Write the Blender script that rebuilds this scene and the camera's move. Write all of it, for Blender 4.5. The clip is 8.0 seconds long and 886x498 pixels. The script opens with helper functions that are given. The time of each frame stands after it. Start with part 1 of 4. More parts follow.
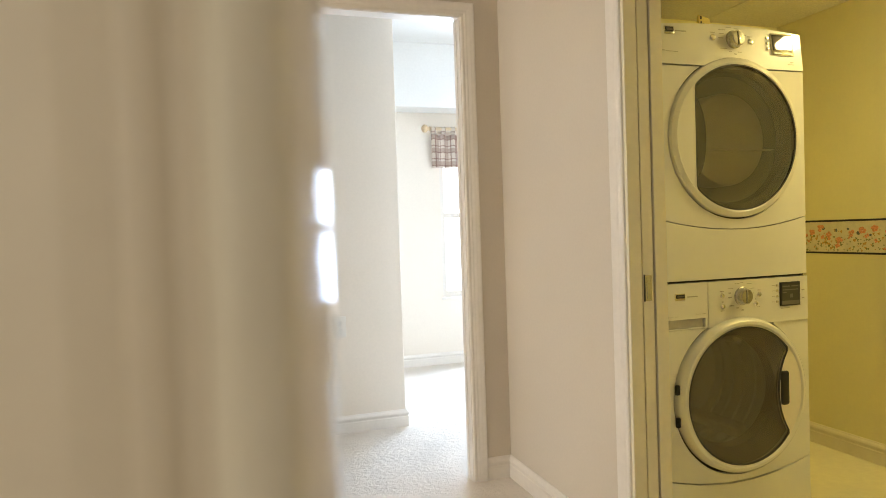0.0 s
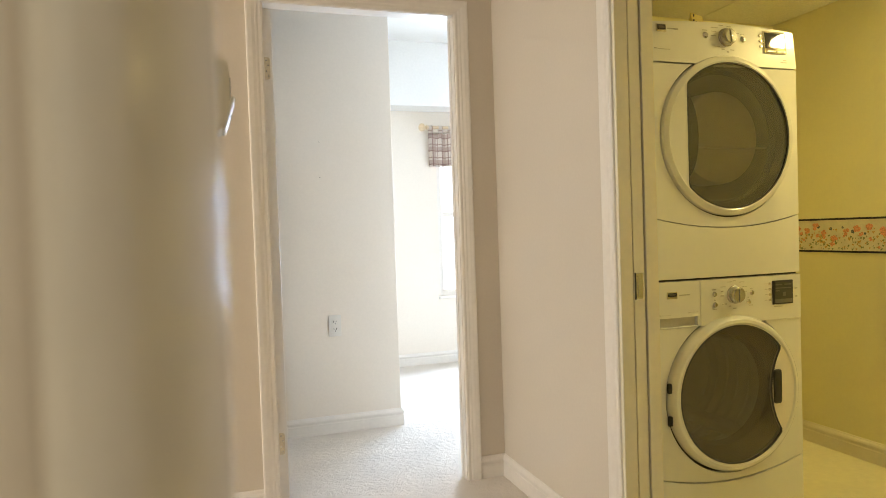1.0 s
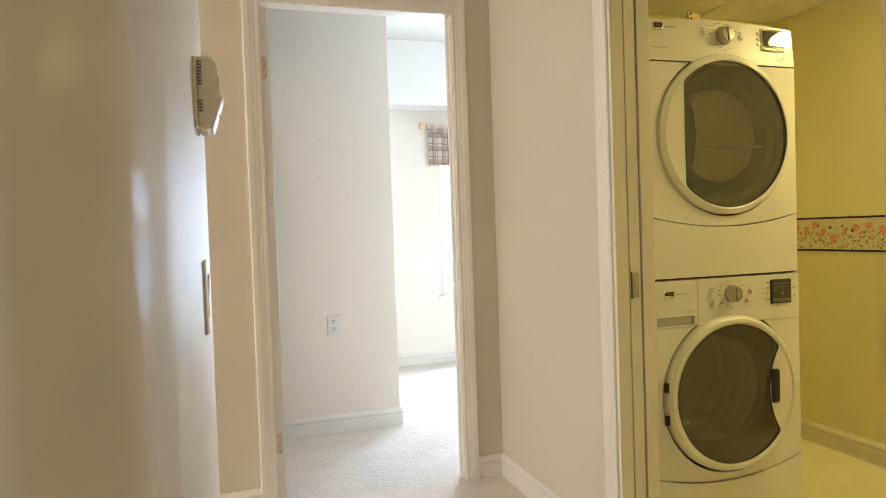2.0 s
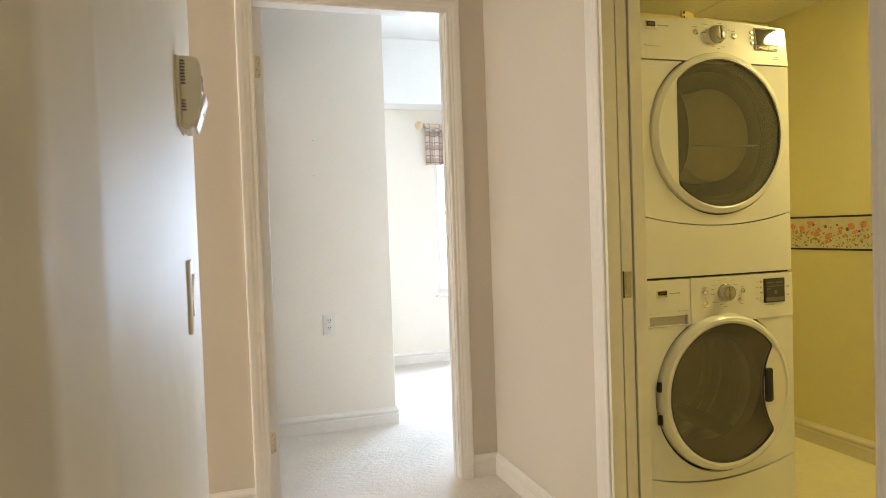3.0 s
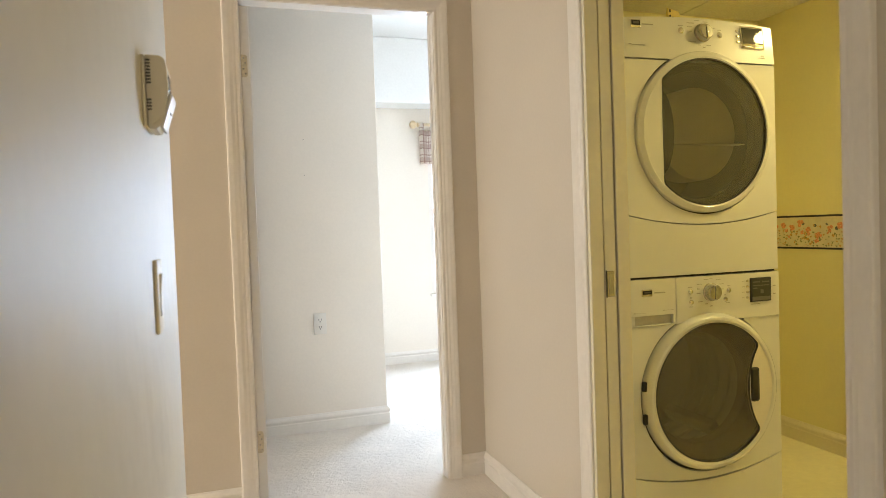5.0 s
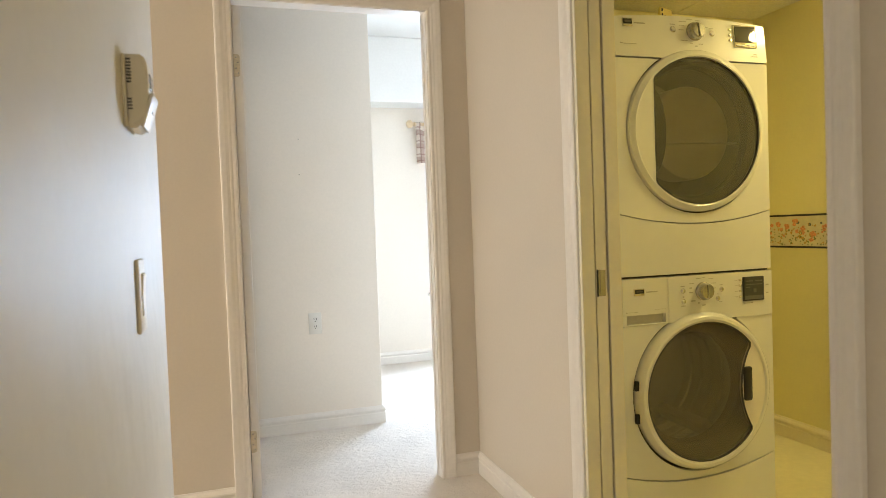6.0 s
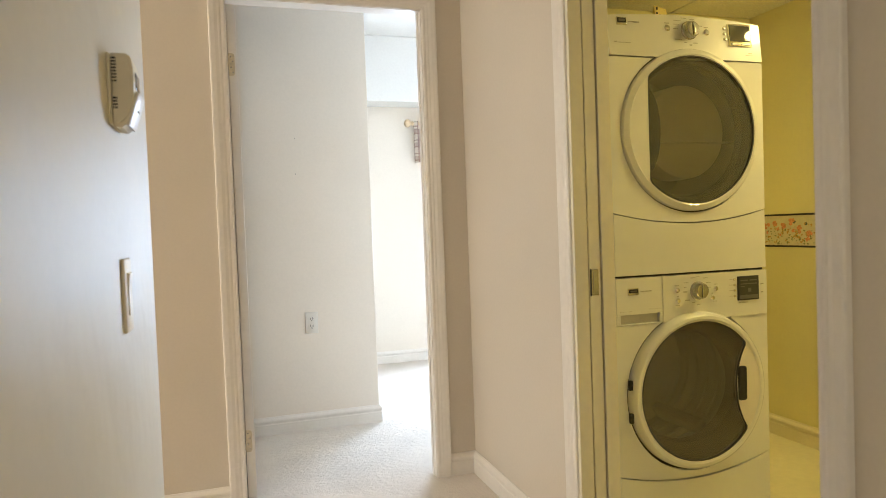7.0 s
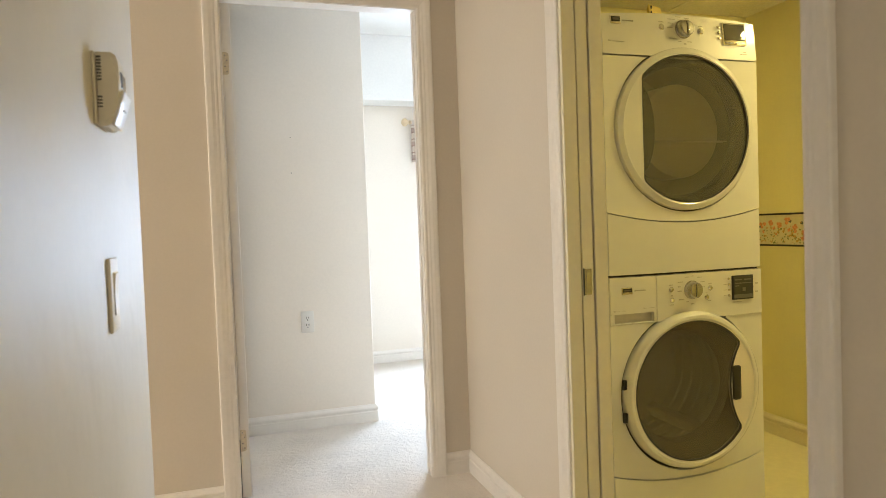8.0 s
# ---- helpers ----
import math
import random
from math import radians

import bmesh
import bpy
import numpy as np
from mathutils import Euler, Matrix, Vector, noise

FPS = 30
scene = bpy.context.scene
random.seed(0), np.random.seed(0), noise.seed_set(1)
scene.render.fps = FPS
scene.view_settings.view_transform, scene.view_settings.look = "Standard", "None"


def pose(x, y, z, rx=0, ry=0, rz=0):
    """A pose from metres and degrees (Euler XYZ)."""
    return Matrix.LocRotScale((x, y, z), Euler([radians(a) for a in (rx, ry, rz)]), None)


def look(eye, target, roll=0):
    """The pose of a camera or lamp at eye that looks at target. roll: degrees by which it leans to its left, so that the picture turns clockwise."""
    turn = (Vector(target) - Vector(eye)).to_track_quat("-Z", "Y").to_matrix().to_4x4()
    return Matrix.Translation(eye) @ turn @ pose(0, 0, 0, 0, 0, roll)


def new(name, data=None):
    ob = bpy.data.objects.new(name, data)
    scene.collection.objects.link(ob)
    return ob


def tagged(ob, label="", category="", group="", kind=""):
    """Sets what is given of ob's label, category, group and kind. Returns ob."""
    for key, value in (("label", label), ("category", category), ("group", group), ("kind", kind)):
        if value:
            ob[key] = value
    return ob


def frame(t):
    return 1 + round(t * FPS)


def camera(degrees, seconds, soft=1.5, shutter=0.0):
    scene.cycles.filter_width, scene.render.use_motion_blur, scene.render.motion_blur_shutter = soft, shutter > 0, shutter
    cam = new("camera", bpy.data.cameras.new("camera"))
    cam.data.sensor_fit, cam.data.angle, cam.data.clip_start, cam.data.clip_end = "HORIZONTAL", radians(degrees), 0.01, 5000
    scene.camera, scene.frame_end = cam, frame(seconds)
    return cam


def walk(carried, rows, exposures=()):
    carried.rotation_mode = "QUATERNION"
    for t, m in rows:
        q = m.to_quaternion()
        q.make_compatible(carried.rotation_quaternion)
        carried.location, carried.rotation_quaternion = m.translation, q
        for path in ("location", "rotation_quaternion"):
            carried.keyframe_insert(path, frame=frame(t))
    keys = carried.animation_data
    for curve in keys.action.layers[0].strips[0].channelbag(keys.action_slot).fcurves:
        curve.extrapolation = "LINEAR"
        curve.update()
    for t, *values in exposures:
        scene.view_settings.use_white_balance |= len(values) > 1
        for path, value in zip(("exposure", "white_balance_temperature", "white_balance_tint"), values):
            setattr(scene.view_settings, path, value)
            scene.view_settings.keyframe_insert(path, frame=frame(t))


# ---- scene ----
cam = camera(67.8, 8.0, soft=0.8)
cam.data.dof.use_dof, cam.data.dof.focus_distance, cam.data.dof.aperture_fstop = True, 2.7, 5.0
PATH = [
    (0, (-0.0815, 0.6, 1.102), (0.546, 2.498, 1.052), -1.9),
    (0.5, (-0.067, 0.595, 1.103), (0.559, 2.495, 1.05), -1.9),
    (1, (-0.0507, 0.592, 1.097), (0.575, 2.494, 1.045), -1.9),
    (1.5, (-0.039, 0.591, 1.096), (0.58, 2.493, 1.044), -1.9),
    (3, (-0.001, 0.583, 1.096), (0.614, 2.485, 1.039), -2.0),
    (3.5, (0.012, 0.58, 1.095), (0.626, 2.482, 1.038), -2.0),
    (4, (0.026, 0.577, 1.095), (0.64, 2.48, 1.037), -2.0),
    (4.5, (0.039, 0.573, 1.095), (0.652, 2.476, 1.036), -2.0),
    (6, (0.084, 0.562, 1.093), (0.694, 2.466, 1.032), -2.1),
    (6.5, (0.097, 0.56, 1.092), (0.705, 2.464, 1.03), -2.1),
    (7, (0.108, 0.557, 1.092), (0.715, 2.461, 1.029), -2.1),
    (7.5, (0.118, 0.556, 1.092), (0.726, 2.46, 1.027), -2.1),
    (8, (0.13, 0.554, 1.092), (0.737, 2.458, 1.026), -2.1),
]
walk(cam, [(t, look(eye, target, roll)) for t, eye, target, roll in PATH])

# ---- light ----
world = bpy.data.worlds.new("daylight")
scene.world = world
world.use_nodes = True
wn = world.node_tree
sky = wn.nodes.new("ShaderNodeTexSky")
sky.sky_type, sky.sun_disc = "NISHITA", False
sky.sun_elevation, sky.sun_rotation = radians(38), radians(150)
wn.links.new(sky.outputs[0], wn.nodes["Background"].inputs[0])
wn.nodes["Background"].inputs[1].default_value = 0.12


def area_lamp(name, m, sx, sy, watts, colour):
    d = bpy.data.lights.new(name, "AREA")
    d.shape, d.size, d.size_y, d.energy, d.color = "RECTANGLE", sx, sy, watts, colour
    ob = new(name, d)
    ob.matrix_world = m
    return ob


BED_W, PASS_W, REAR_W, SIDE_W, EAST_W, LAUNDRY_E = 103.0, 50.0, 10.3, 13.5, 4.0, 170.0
BED_COLOUR = (0.585, 0.775, 1.07)
# daylight through the two sashes of the bedroom window, and from the side passage
for z, tall in ((1.430, 0.435), (0.850, 0.544)):
    sash = area_lamp("bedroom_daylight", look((2.195, 5.82, z), (2.195, 4.2, z - 0.1)), 1.05, tall, BED_W * tall / 1.025, BED_COLOUR)
    sash.data.spread = radians(155)
area_lamp("passage_daylight", look((-3.16, 2.75, 1.45), (1.0, 2.9, 1.25)), 0.46, 1.3, PASS_W, (1.0, 0.94, 0.825))
# three unseen fill lamps added behind the camera to brighten the hall
area_lamp("rear_daylight", look((-0.4, -2.5, 1.5), (0.3, 3.0, 1.2)), 1.7, 1.2, REAR_W, (1.0, 0.915, 0.70))
area_lamp("side_daylight", look((-2.52, -0.9, 1.5), (1.0, 0.8, 1.2)), 1.3, 1.2, SIDE_W, (1.0, 0.895, 0.65))
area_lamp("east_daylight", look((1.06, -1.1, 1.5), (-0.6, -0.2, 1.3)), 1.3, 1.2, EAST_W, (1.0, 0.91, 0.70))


# ---- materials ----
def material(name, colour, rough=0.5, metal=0.0, grain=40.0, vary=0.06, bump=0.05, stain=1.5, stain_vary=0.05, coat=0.0):
    """Colour varied at two scales, with a fine relief."""
    m = bpy.data.materials.new(name)
    m.use_nodes = True
    nt = m.node_tree
    b = nt.nodes["Principled BSDF"]
    tc = nt.nodes.new("ShaderNodeTexCoord")
    fine, broad = nt.nodes.new("ShaderNodeTexNoise"), nt.nodes.new("ShaderNodeTexNoise")
    fine.inputs["Scale"].default_value, fine.inputs["Detail"].default_value = grain, 4
    broad.inputs["Scale"].default_value, broad.inputs["Detail"].default_value = stain, 3
    nt.links.new(tc.outputs["Object"], fine.inputs["Vector"])
    nt.links.new(tc.outputs["Object"], broad.inputs["Vector"])
    last = None
    for tex, amount in ((fine, vary), (broad, stain_vary)):
        r = nt.nodes.new("ShaderNodeMapRange")
        r.inputs["From Min"].default_value, r.inputs["From Max"].default_value = 0.3, 0.7
        r.inputs["To Min"].default_value, r.inputs["To Max"].default_value = 1 - amount, 1 + amount
        nt.links.new(tex.outputs[0], r.inputs["Value"])
        if last is None:
            last = r.outputs[0]
        else:
            mul = nt.nodes.new("ShaderNodeMath")
            mul.operation = "MULTIPLY"
            nt.links.new(last, mul.inputs[0])
            nt.links.new(r.outputs[0], mul.inputs[1])
            last = mul.outputs[0]
    mix = nt.nodes.new("ShaderNodeVectorMath")
    mix.operation = "SCALE"
    mix.inputs[0].default_value = colour
    nt.links.new(last, mix.inputs["Scale"])
    nt.links.new(mix.outputs[0], b.inputs["Base Color"])
    b.inputs["Roughness"].default_value, b.inputs["Metallic"].default_value = rough, metal
    b.inputs["Coat Weight"].default_value, b.inputs["Coat Roughness"].default_value = coat, 0.08
    if bump:
        bp = nt.nodes.new("ShaderNodeBump")
        bp.inputs["Strength"].default_value, bp.inputs["Distance"].default_value = bump, 0.004
        nt.links.new(fine.outputs[0], bp.inputs["Height"])
        nt.links.new(bp.outputs[0], b.inputs["Normal"])
    return m


def glow(name, colour, strength):
    m = bpy.data.materials.new(name)
    m.use_nodes = True
    b = m.node_tree.nodes["Principled BSDF"]
    b.inputs["Base Color"].default_value = (*colour, 1)
    b.inputs["Emission Color"].default_value = (*colour, 1)
    b.inputs["Emission Strength"].default_value = strength
    return m


def tinted_glass(name, tint, amount, haze=(0.10, 0.095, 0.08)):
    """A thin tinted pane: gloss by Fresnel over a coloured clear sheet, with matt colour mixed in as a haze of light.
    """
    m = bpy.data.materials.new(name)
    m.use_nodes = True
    nt = m.node_tree
    nt.nodes.remove(nt.nodes["Principled BSDF"])
    out = nt.nodes["Material Output"]
    clear, gloss, body = (nt.nodes.new("ShaderNodeBsdf" + k) for k in ("Transparent", "Glossy", "Diffuse"))
    clear.inputs[0].default_value = (*tint, 1)
    body.inputs[0].default_value = (*haze, 1)
    gloss.inputs["Roughness"].default_value = 0.06
    base, top, fr = nt.nodes.new("ShaderNodeMixShader"), nt.nodes.new("ShaderNodeMixShader"), nt.nodes.new("ShaderNodeFresnel")
    fr.inputs["IOR"].default_value = 1.5
    base.inputs[0].default_value = amount
    nt.links.new(clear.outputs[0], base.inputs[1])
    nt.links.new(body.outputs[0], base.inputs[2])
    nt.links.new(fr.outputs[0], top.inputs[0])
    nt.links.new(base.outputs[0], top.inputs[1])
    nt.links.new(gloss.outputs[0], top.inputs[2])
    nt.links.new(top.outputs[0], out.inputs[0])
    return m


def plaid(name):
    """Woven check of cream, brown and dusty red, in metres across the cloth."""
    m = bpy.data.materials.new(name)
    m.use_nodes = True
    nt = m.node_tree
    b = nt.nodes["Principled BSDF"]
    b.inputs["Roughness"].default_value = 0.9
    uv = nt.nodes.new("ShaderNodeUVMap")
    sep = nt.nodes.new("ShaderNodeSeparateXYZ")
    nt.links.new(uv.outputs[0], sep.inputs[0])
    last = None
    for axis, period, width, colour in ((0, 0.11, 0.36, (0.36, 0.25, 0.20)), (1, 0.11, 0.36, (0.36, 0.25, 0.20)), (0, 0.055, 0.16, (0.22, 0.115, 0.09)), (1, 0.055, 0.16, (0.22, 0.115, 0.09))):
        div, fr, lt = nt.nodes.new("ShaderNodeMath"), nt.nodes.new("ShaderNodeMath"), nt.nodes.new("ShaderNodeMath")
        div.operation, fr.operation, lt.operation = "DIVIDE", "FRACT", "LESS_THAN"
        nt.links.new(sep.outputs[axis], div.inputs[0])
        div.inputs[1].default_value = period
        nt.links.new(div.outputs[0], fr.inputs[0])
        nt.links.new(fr.outputs[0], lt.inputs[0])
        lt.inputs[1].default_value = width
        half = nt.nodes.new("ShaderNodeMath")
        half.operation = "MULTIPLY"
        half.inputs[1].default_value = 0.7
        nt.links.new(lt.outputs[0], half.inputs[0])
        mix = nt.nodes.new("ShaderNodeMix")
        mix.data_type = "RGBA"
        nt.links.new(half.outputs[0], mix.inputs[0])
        if last is None:
            mix.inputs[6].default_value = (0.62, 0.53, 0.44, 1)
        else:
            nt.links.new(last, mix.inputs[6])
        mix.inputs[7].default_value = (*colour, 1)
        last = mix.outputs[2]
    nt.links.new(last, b.inputs["Base Color"])
    return m


WALL = material("hall_wall_paint", (0.68, 0.60, 0.495), 0.42, grain=90, vary=0.015, bump=0.05, stain=1.2, stain_vary=0.03)
WALL_GLOSS = material("semigloss_wall_paint", (0.65, 0.60, 0.51), 0.46, grain=70, vary=0.015, bump=0.03, stain=2.0, stain_vary=0.025)
WALL_GLOSS.node_tree.nodes["Principled BSDF"].inputs["Specular IOR Level"].default_value = 0.34
# the wall's slow unevenness breaks up its sheen
nt = WALL_GLOSS.node_tree
wave, sag = nt.nodes.new("ShaderNodeTexNoise"), nt.nodes.new("ShaderNodeBump")
wave.inputs["Scale"].default_value, wave.inputs["Detail"].default_value = 7.0, 2.0
sag.inputs["Strength"].default_value, sag.inputs["Distance"].default_value = 0.35, 0.02
nt.links.new(nt.nodes.new("ShaderNodeTexCoord").outputs["Object"], wave.inputs["Vector"])
nt.links.new(wave.outputs[0], sag.inputs["Height"])
nt.links.new(sag.outputs[0], nt.nodes["Bump"].inputs["Normal"])
BED_WALL = material("bedroom_wall_paint", (0.86, 0.775, 0.665), 0.55, grain=90, vary=0.015, bump=0.05, stain=1.2, stain_vary=0.02)
CEIL = material("ceiling_paint", (0.88, 0.86, 0.82), 0.8, grain=60, vary=0.02, bump=0.15)
TRIM = material("white_trim_paint", (0.84, 0.78, 0.705), 0.35, grain=50, vary=0.02, bump=0.02, stain=3, stain_vary=0.03)
# toned darker than TRIM to dim the casing edge near the camera
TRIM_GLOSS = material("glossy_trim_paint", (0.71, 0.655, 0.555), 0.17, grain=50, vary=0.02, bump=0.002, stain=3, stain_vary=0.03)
# the laundry lamp's yellow cast is put into this jamb colour
TRIM_MATT_LIT = material("lamplit_matt_trim_paint", (0.80, 0.74, 0.60), 0.6, grain=50, vary=0.02, bump=0.02, stain=3, stain_vary=0.03)
LAUNDRY_WALL = material("yellow_laundry_paint", (0.82, 0.76, 0.43), 0.5, grain=70, vary=0.012, bump=0.04, stain=1.3, stain_vary=0.03)
LAUNDRY_CEIL = material("stippled_ceiling_tile", (0.82, 0.79, 0.66), 0.9, grain=160, vary=0.12, bump=0.5)
# cream, yellowed further to carry the laundry lamp's light in its colour
LAUNDRY_TRIM = material("lamplit_laundry_trim_paint", (0.81, 0.75, 0.58), 0.4, grain=50, vary=0.02, bump=0.03)
VINYL = material("cream_vinyl_floor", (0.74, 0.68, 0.44), 0.35, grain=30, vary=0.04, bump=0.03, stain=2, stain_vary=0.05)
def carpet(name, colour):
    """Cut-pile carpet: tufts in clumps over broad shading, with deep relief."""
    m = material(name, colour, 0.95, grain=150, vary=0.12, bump=0, stain=5, stain_vary=0.06)
    nt = m.node_tree
    tc, clump, fine = nt.nodes.new("ShaderNodeTexCoord"), nt.nodes.new("ShaderNodeTexNoise"), nt.nodes.new("ShaderNodeTexNoise")
    clump.inputs["Scale"].default_value, clump.inputs["Detail"].default_value, clump.inputs["Roughness"].default_value = 34, 3, 0.6
    fine.inputs["Scale"].default_value, fine.inputs["Detail"].default_value = 190, 2
    b1, b2 = nt.nodes.new("ShaderNodeBump"), nt.nodes.new("ShaderNodeBump")
    b1.inputs["Strength"].default_value, b1.inputs["Distance"].default_value = 0.5, 0.016
    b2.inputs["Strength"].default_value, b2.inputs["Distance"].default_value = 0.6, 0.004
    for tex, bp in ((clump, b1), (fine, b2)):
        nt.links.new(tc.outputs["Object"], tex.inputs["Vector"])
        nt.links.new(tex.outputs[0], bp.inputs["Height"])
    nt.links.new(b1.outputs[0], b2.inputs["Normal"])
    nt.links.new(b2.outputs[0], nt.nodes["Principled BSDF"].inputs["Normal"])
    return m


CARPET = carpet("beige_carpet", (0.76, 0.68, 0.59))
ENAMEL = material("white_enamel", (0.80, 0.79, 0.75), 0.34, grain=25, vary=0.008, bump=0.0, stain=2, stain_vary=0.015, coat=0.7)
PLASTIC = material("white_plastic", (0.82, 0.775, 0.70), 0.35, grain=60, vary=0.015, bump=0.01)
IVORY = material("ivory_plastic", (0.84, 0.77, 0.63), 0.5, grain=60, vary=0.02, bump=0.02)
GREY_PLASTIC = material("grey_plastic", (0.52, 0.50, 0.45), 0.4, grain=60, vary=0.03, bump=0.02)
DARK = material("black_plastic", (0.015, 0.015, 0.015), 0.4, grain=60, vary=0.1, bump=0.02)
GREYLINE = material("grey_print", (0.46, 0.44, 0.38), 0.5, bump=0)
CHROME = material("chrome", (0.75, 0.73, 0.68), 0.16, metal=1.0, grain=80, vary=0.03, bump=0.01)
BRUSHED = material("brushed_metal", (0.50, 0.49, 0.46), 0.24, metal=1.0, grain=120, vary=0.06, bump=0.03)
BRASS = material("worn_brass", (0.66, 0.57, 0.42), 0.38, metal=1.0, grain=90, vary=0.12, bump=0.04)
DRUM = material("steel_drum", (0.30, 0.29, 0.25), 0.4, metal=0.4, grain=70, vary=0.03, bump=0.0)
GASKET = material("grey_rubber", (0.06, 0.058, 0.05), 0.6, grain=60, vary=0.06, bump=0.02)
LCD = material("display_screen", (0.07, 0.07, 0.058), 0.04, grain=20, vary=0.03, bump=0)
LCD_LIGHT = material("grey_display_strip", (0.16, 0.155, 0.13), 0.2, bump=0)
# the last colour lightens each pane in place of reflected and inner light
GLASS = tinted_glass("smoked_glass", (0.84, 0.82, 0.72), 0.30, (0.34, 0.33, 0.26))
GLASS_DARK = tinted_glass("dark_smoked_glass", (0.62, 0.57, 0.48), 0.44, (0.255, 0.232, 0.19))
WOOD = material("pale_turned_wood", (0.72, 0.55, 0.34), 0.4, grain=30, vary=0.1, bump=0.03)
CLOTH = plaid("plaid_cloth")
PAPER = material("cream_wallpaper_border", (0.74, 0.68, 0.50), 0.7, grain=120, vary=0.04, bump=0.02, stain=20, stain_vary=0.06)
NAVY = material("navy_print", (0.015, 0.02, 0.035), 0.6, bump=0)
CORAL = material("coral_print", (0.76, 0.34, 0.20), 0.7, grain=200, vary=0.3, bump=0)
LEAF = material("leaf_print", (0.22, 0.24, 0.10), 0.7, grain=200, vary=0.3, bump=0)
BLUE = material("slate_print", (0.13, 0.15, 0.15), 0.7, bump=0)
OCHRE = material("ochre_print", (0.58, 0.36, 0.12), 0.7, grain=200, vary=0.25, bump=0)
LABEL_Y = material("yellow_paper", (0.80, 0.66, 0.22), 0.7, bump=0)


# ---- mesh helpers ----
def box(bm, lo, hi, bevel=0.0, segments=2):
    v = [bm.verts.new((x, y, z)) for x in (lo[0], hi[0]) for y in (lo[1], hi[1]) for z in (lo[2], hi[2])]
    faces = [bm.faces.new([v[i] for i in f]) for f in ((0, 1, 3, 2), (4, 6, 7, 5), (0, 4, 5, 1), (2, 3, 7, 6), (0, 2, 6, 4), (1, 5, 7, 3))]
    if bevel:
        edges = {e for f in faces for e in f.edges}
        bmesh.ops.bevel(bm, geom=list(edges), offset=bevel, segments=segments, affect="EDGES", profile=0.5)
    return bm


def boxed(lo, hi, bevel=0.0, segments=2):
    return box(bmesh.new(), lo, hi, bevel, segments)


def finish(name, bm, mat, smooth=False):
    bmesh.ops.recalc_face_normals(bm, faces=bm.faces)
    me = bpy.data.meshes.new(name)
    bm.to_mesh(me)
    bm.free()
    me.materials.append(mat)
    if smooth:
        me.polygons.foreach_set("use_smooth", [True] * len(me.polygons))
        me.set_sharp_from_angle(angle=radians(35))
    return new(name, me)


def part(name, bm, mat, parent, label="", smooth=True):
    ob = finish(name, bm, mat, smooth)
    ob.parent = parent
    return tagged(ob, label=label)


def structure(name, bm, mat, label, category="", smooth=False):
    return tagged(finish(name, bm, mat, smooth), label=label, category=category or name.split("_")[0], kind="structure")


def empty(name, label, category, at=(0, 0, 0), kind="", group=""):
    ob = new(name)
    ob.location = at
    ob.empty_display_size = 0.05
    return tagged(ob, label=label, category=category, kind=kind, group=group)


def moulding(profile, start, along, length, across, out, k0=0.0, k1=0.0):
    """A strip whose section is a row of (across, out); k0 and k1 slant its ends by that much for each metre across."""
    bm = bmesh.new()
    a, c, o, s = Vector(along), Vector(across), Vector(out), Vector(start)
    sec = [(profile[0][0], 0.0)] + list(profile) + [(profile[-1][0], 0.0)]
    r0 = [bm.verts.new(s + c * u + o * d + a * (k0 * u)) for u, d in sec]
    r1 = [bm.verts.new(s + c * u + o * d + a * (length + k1 * u)) for u, d in sec]
    n = len(sec)
    for i in range(n):
        bm.faces.new((r0[i], r0[(i + 1) % n], r1[(i + 1) % n], r1[i]))
    bm.faces.new(r0)
    bm.faces.new(r1)
    return bm


def lathe(profile, centre, axis="y", n=64):
    """Revolves a row of (radius, along) about an axis through centre."""
    bm = bmesh.new()
    rows = []
    for r, d in profile:
        row = []
        for i in range(n if r > 1e-6 else 1):
            a = 2 * math.pi * i / n
            u, w = r * math.cos(a), r * math.sin(a)
            p = (u, d, w) if axis == "y" else (u, w, d) if axis == "z" else (d, u, w)
            row.append(bm.verts.new(Vector(centre) + Vector(p)))
        rows.append(row)
    for p, q in zip(rows, rows[1:]):
        for i in range(n):
            ring = [p[i % len(p)], p[(i + 1) % len(p)], q[(i + 1) % len(q)], q[i % len(q)]]
            ring = list(dict.fromkeys(ring))
            if len(ring) > 2:
                bm.faces.new(ring)
    return bm


BASE = [(0.0, 0.013), (0.056, 0.013), (0.060, 0.010), (0.066, 0.010), (0.070, 0.014), (0.078, 0.015), (0.085, 0.012), (0.092, 0.006), (0.097, 0.004)]
CASING = [(0.0, 0.008), (0.004, 0.011), (0.010, 0.0112), (0.013, 0.0106), (0.016, 0.0108), (0.020, 0.0125), (0.024, 0.0132), (0.028, 0.0131), (0.032, 0.0140), (0.040, 0.016), (0.056, 0.017), (0.061, 0.016), (0.063, 0.012)]


def baseboard(start, along, length, out, mat, label, k0=0.0, k1=0.0):
    """A baseboard along the foot of a wall; k0, k1 mitre its ends by the depth."""
    bm = moulding(BASE, start, along, length, (0, 0, 1), out)
    a, o, s = Vector(along), Vector(out), Vector(start)
    for v in bm.verts:
        t, d = (v.co - s).dot(a), (v.co - s).dot(o)
        v.co += a * (k0 * d if t < length / 2 else k1 * d)
    return structure("baseboard", bm, mat, label, "baseboard")


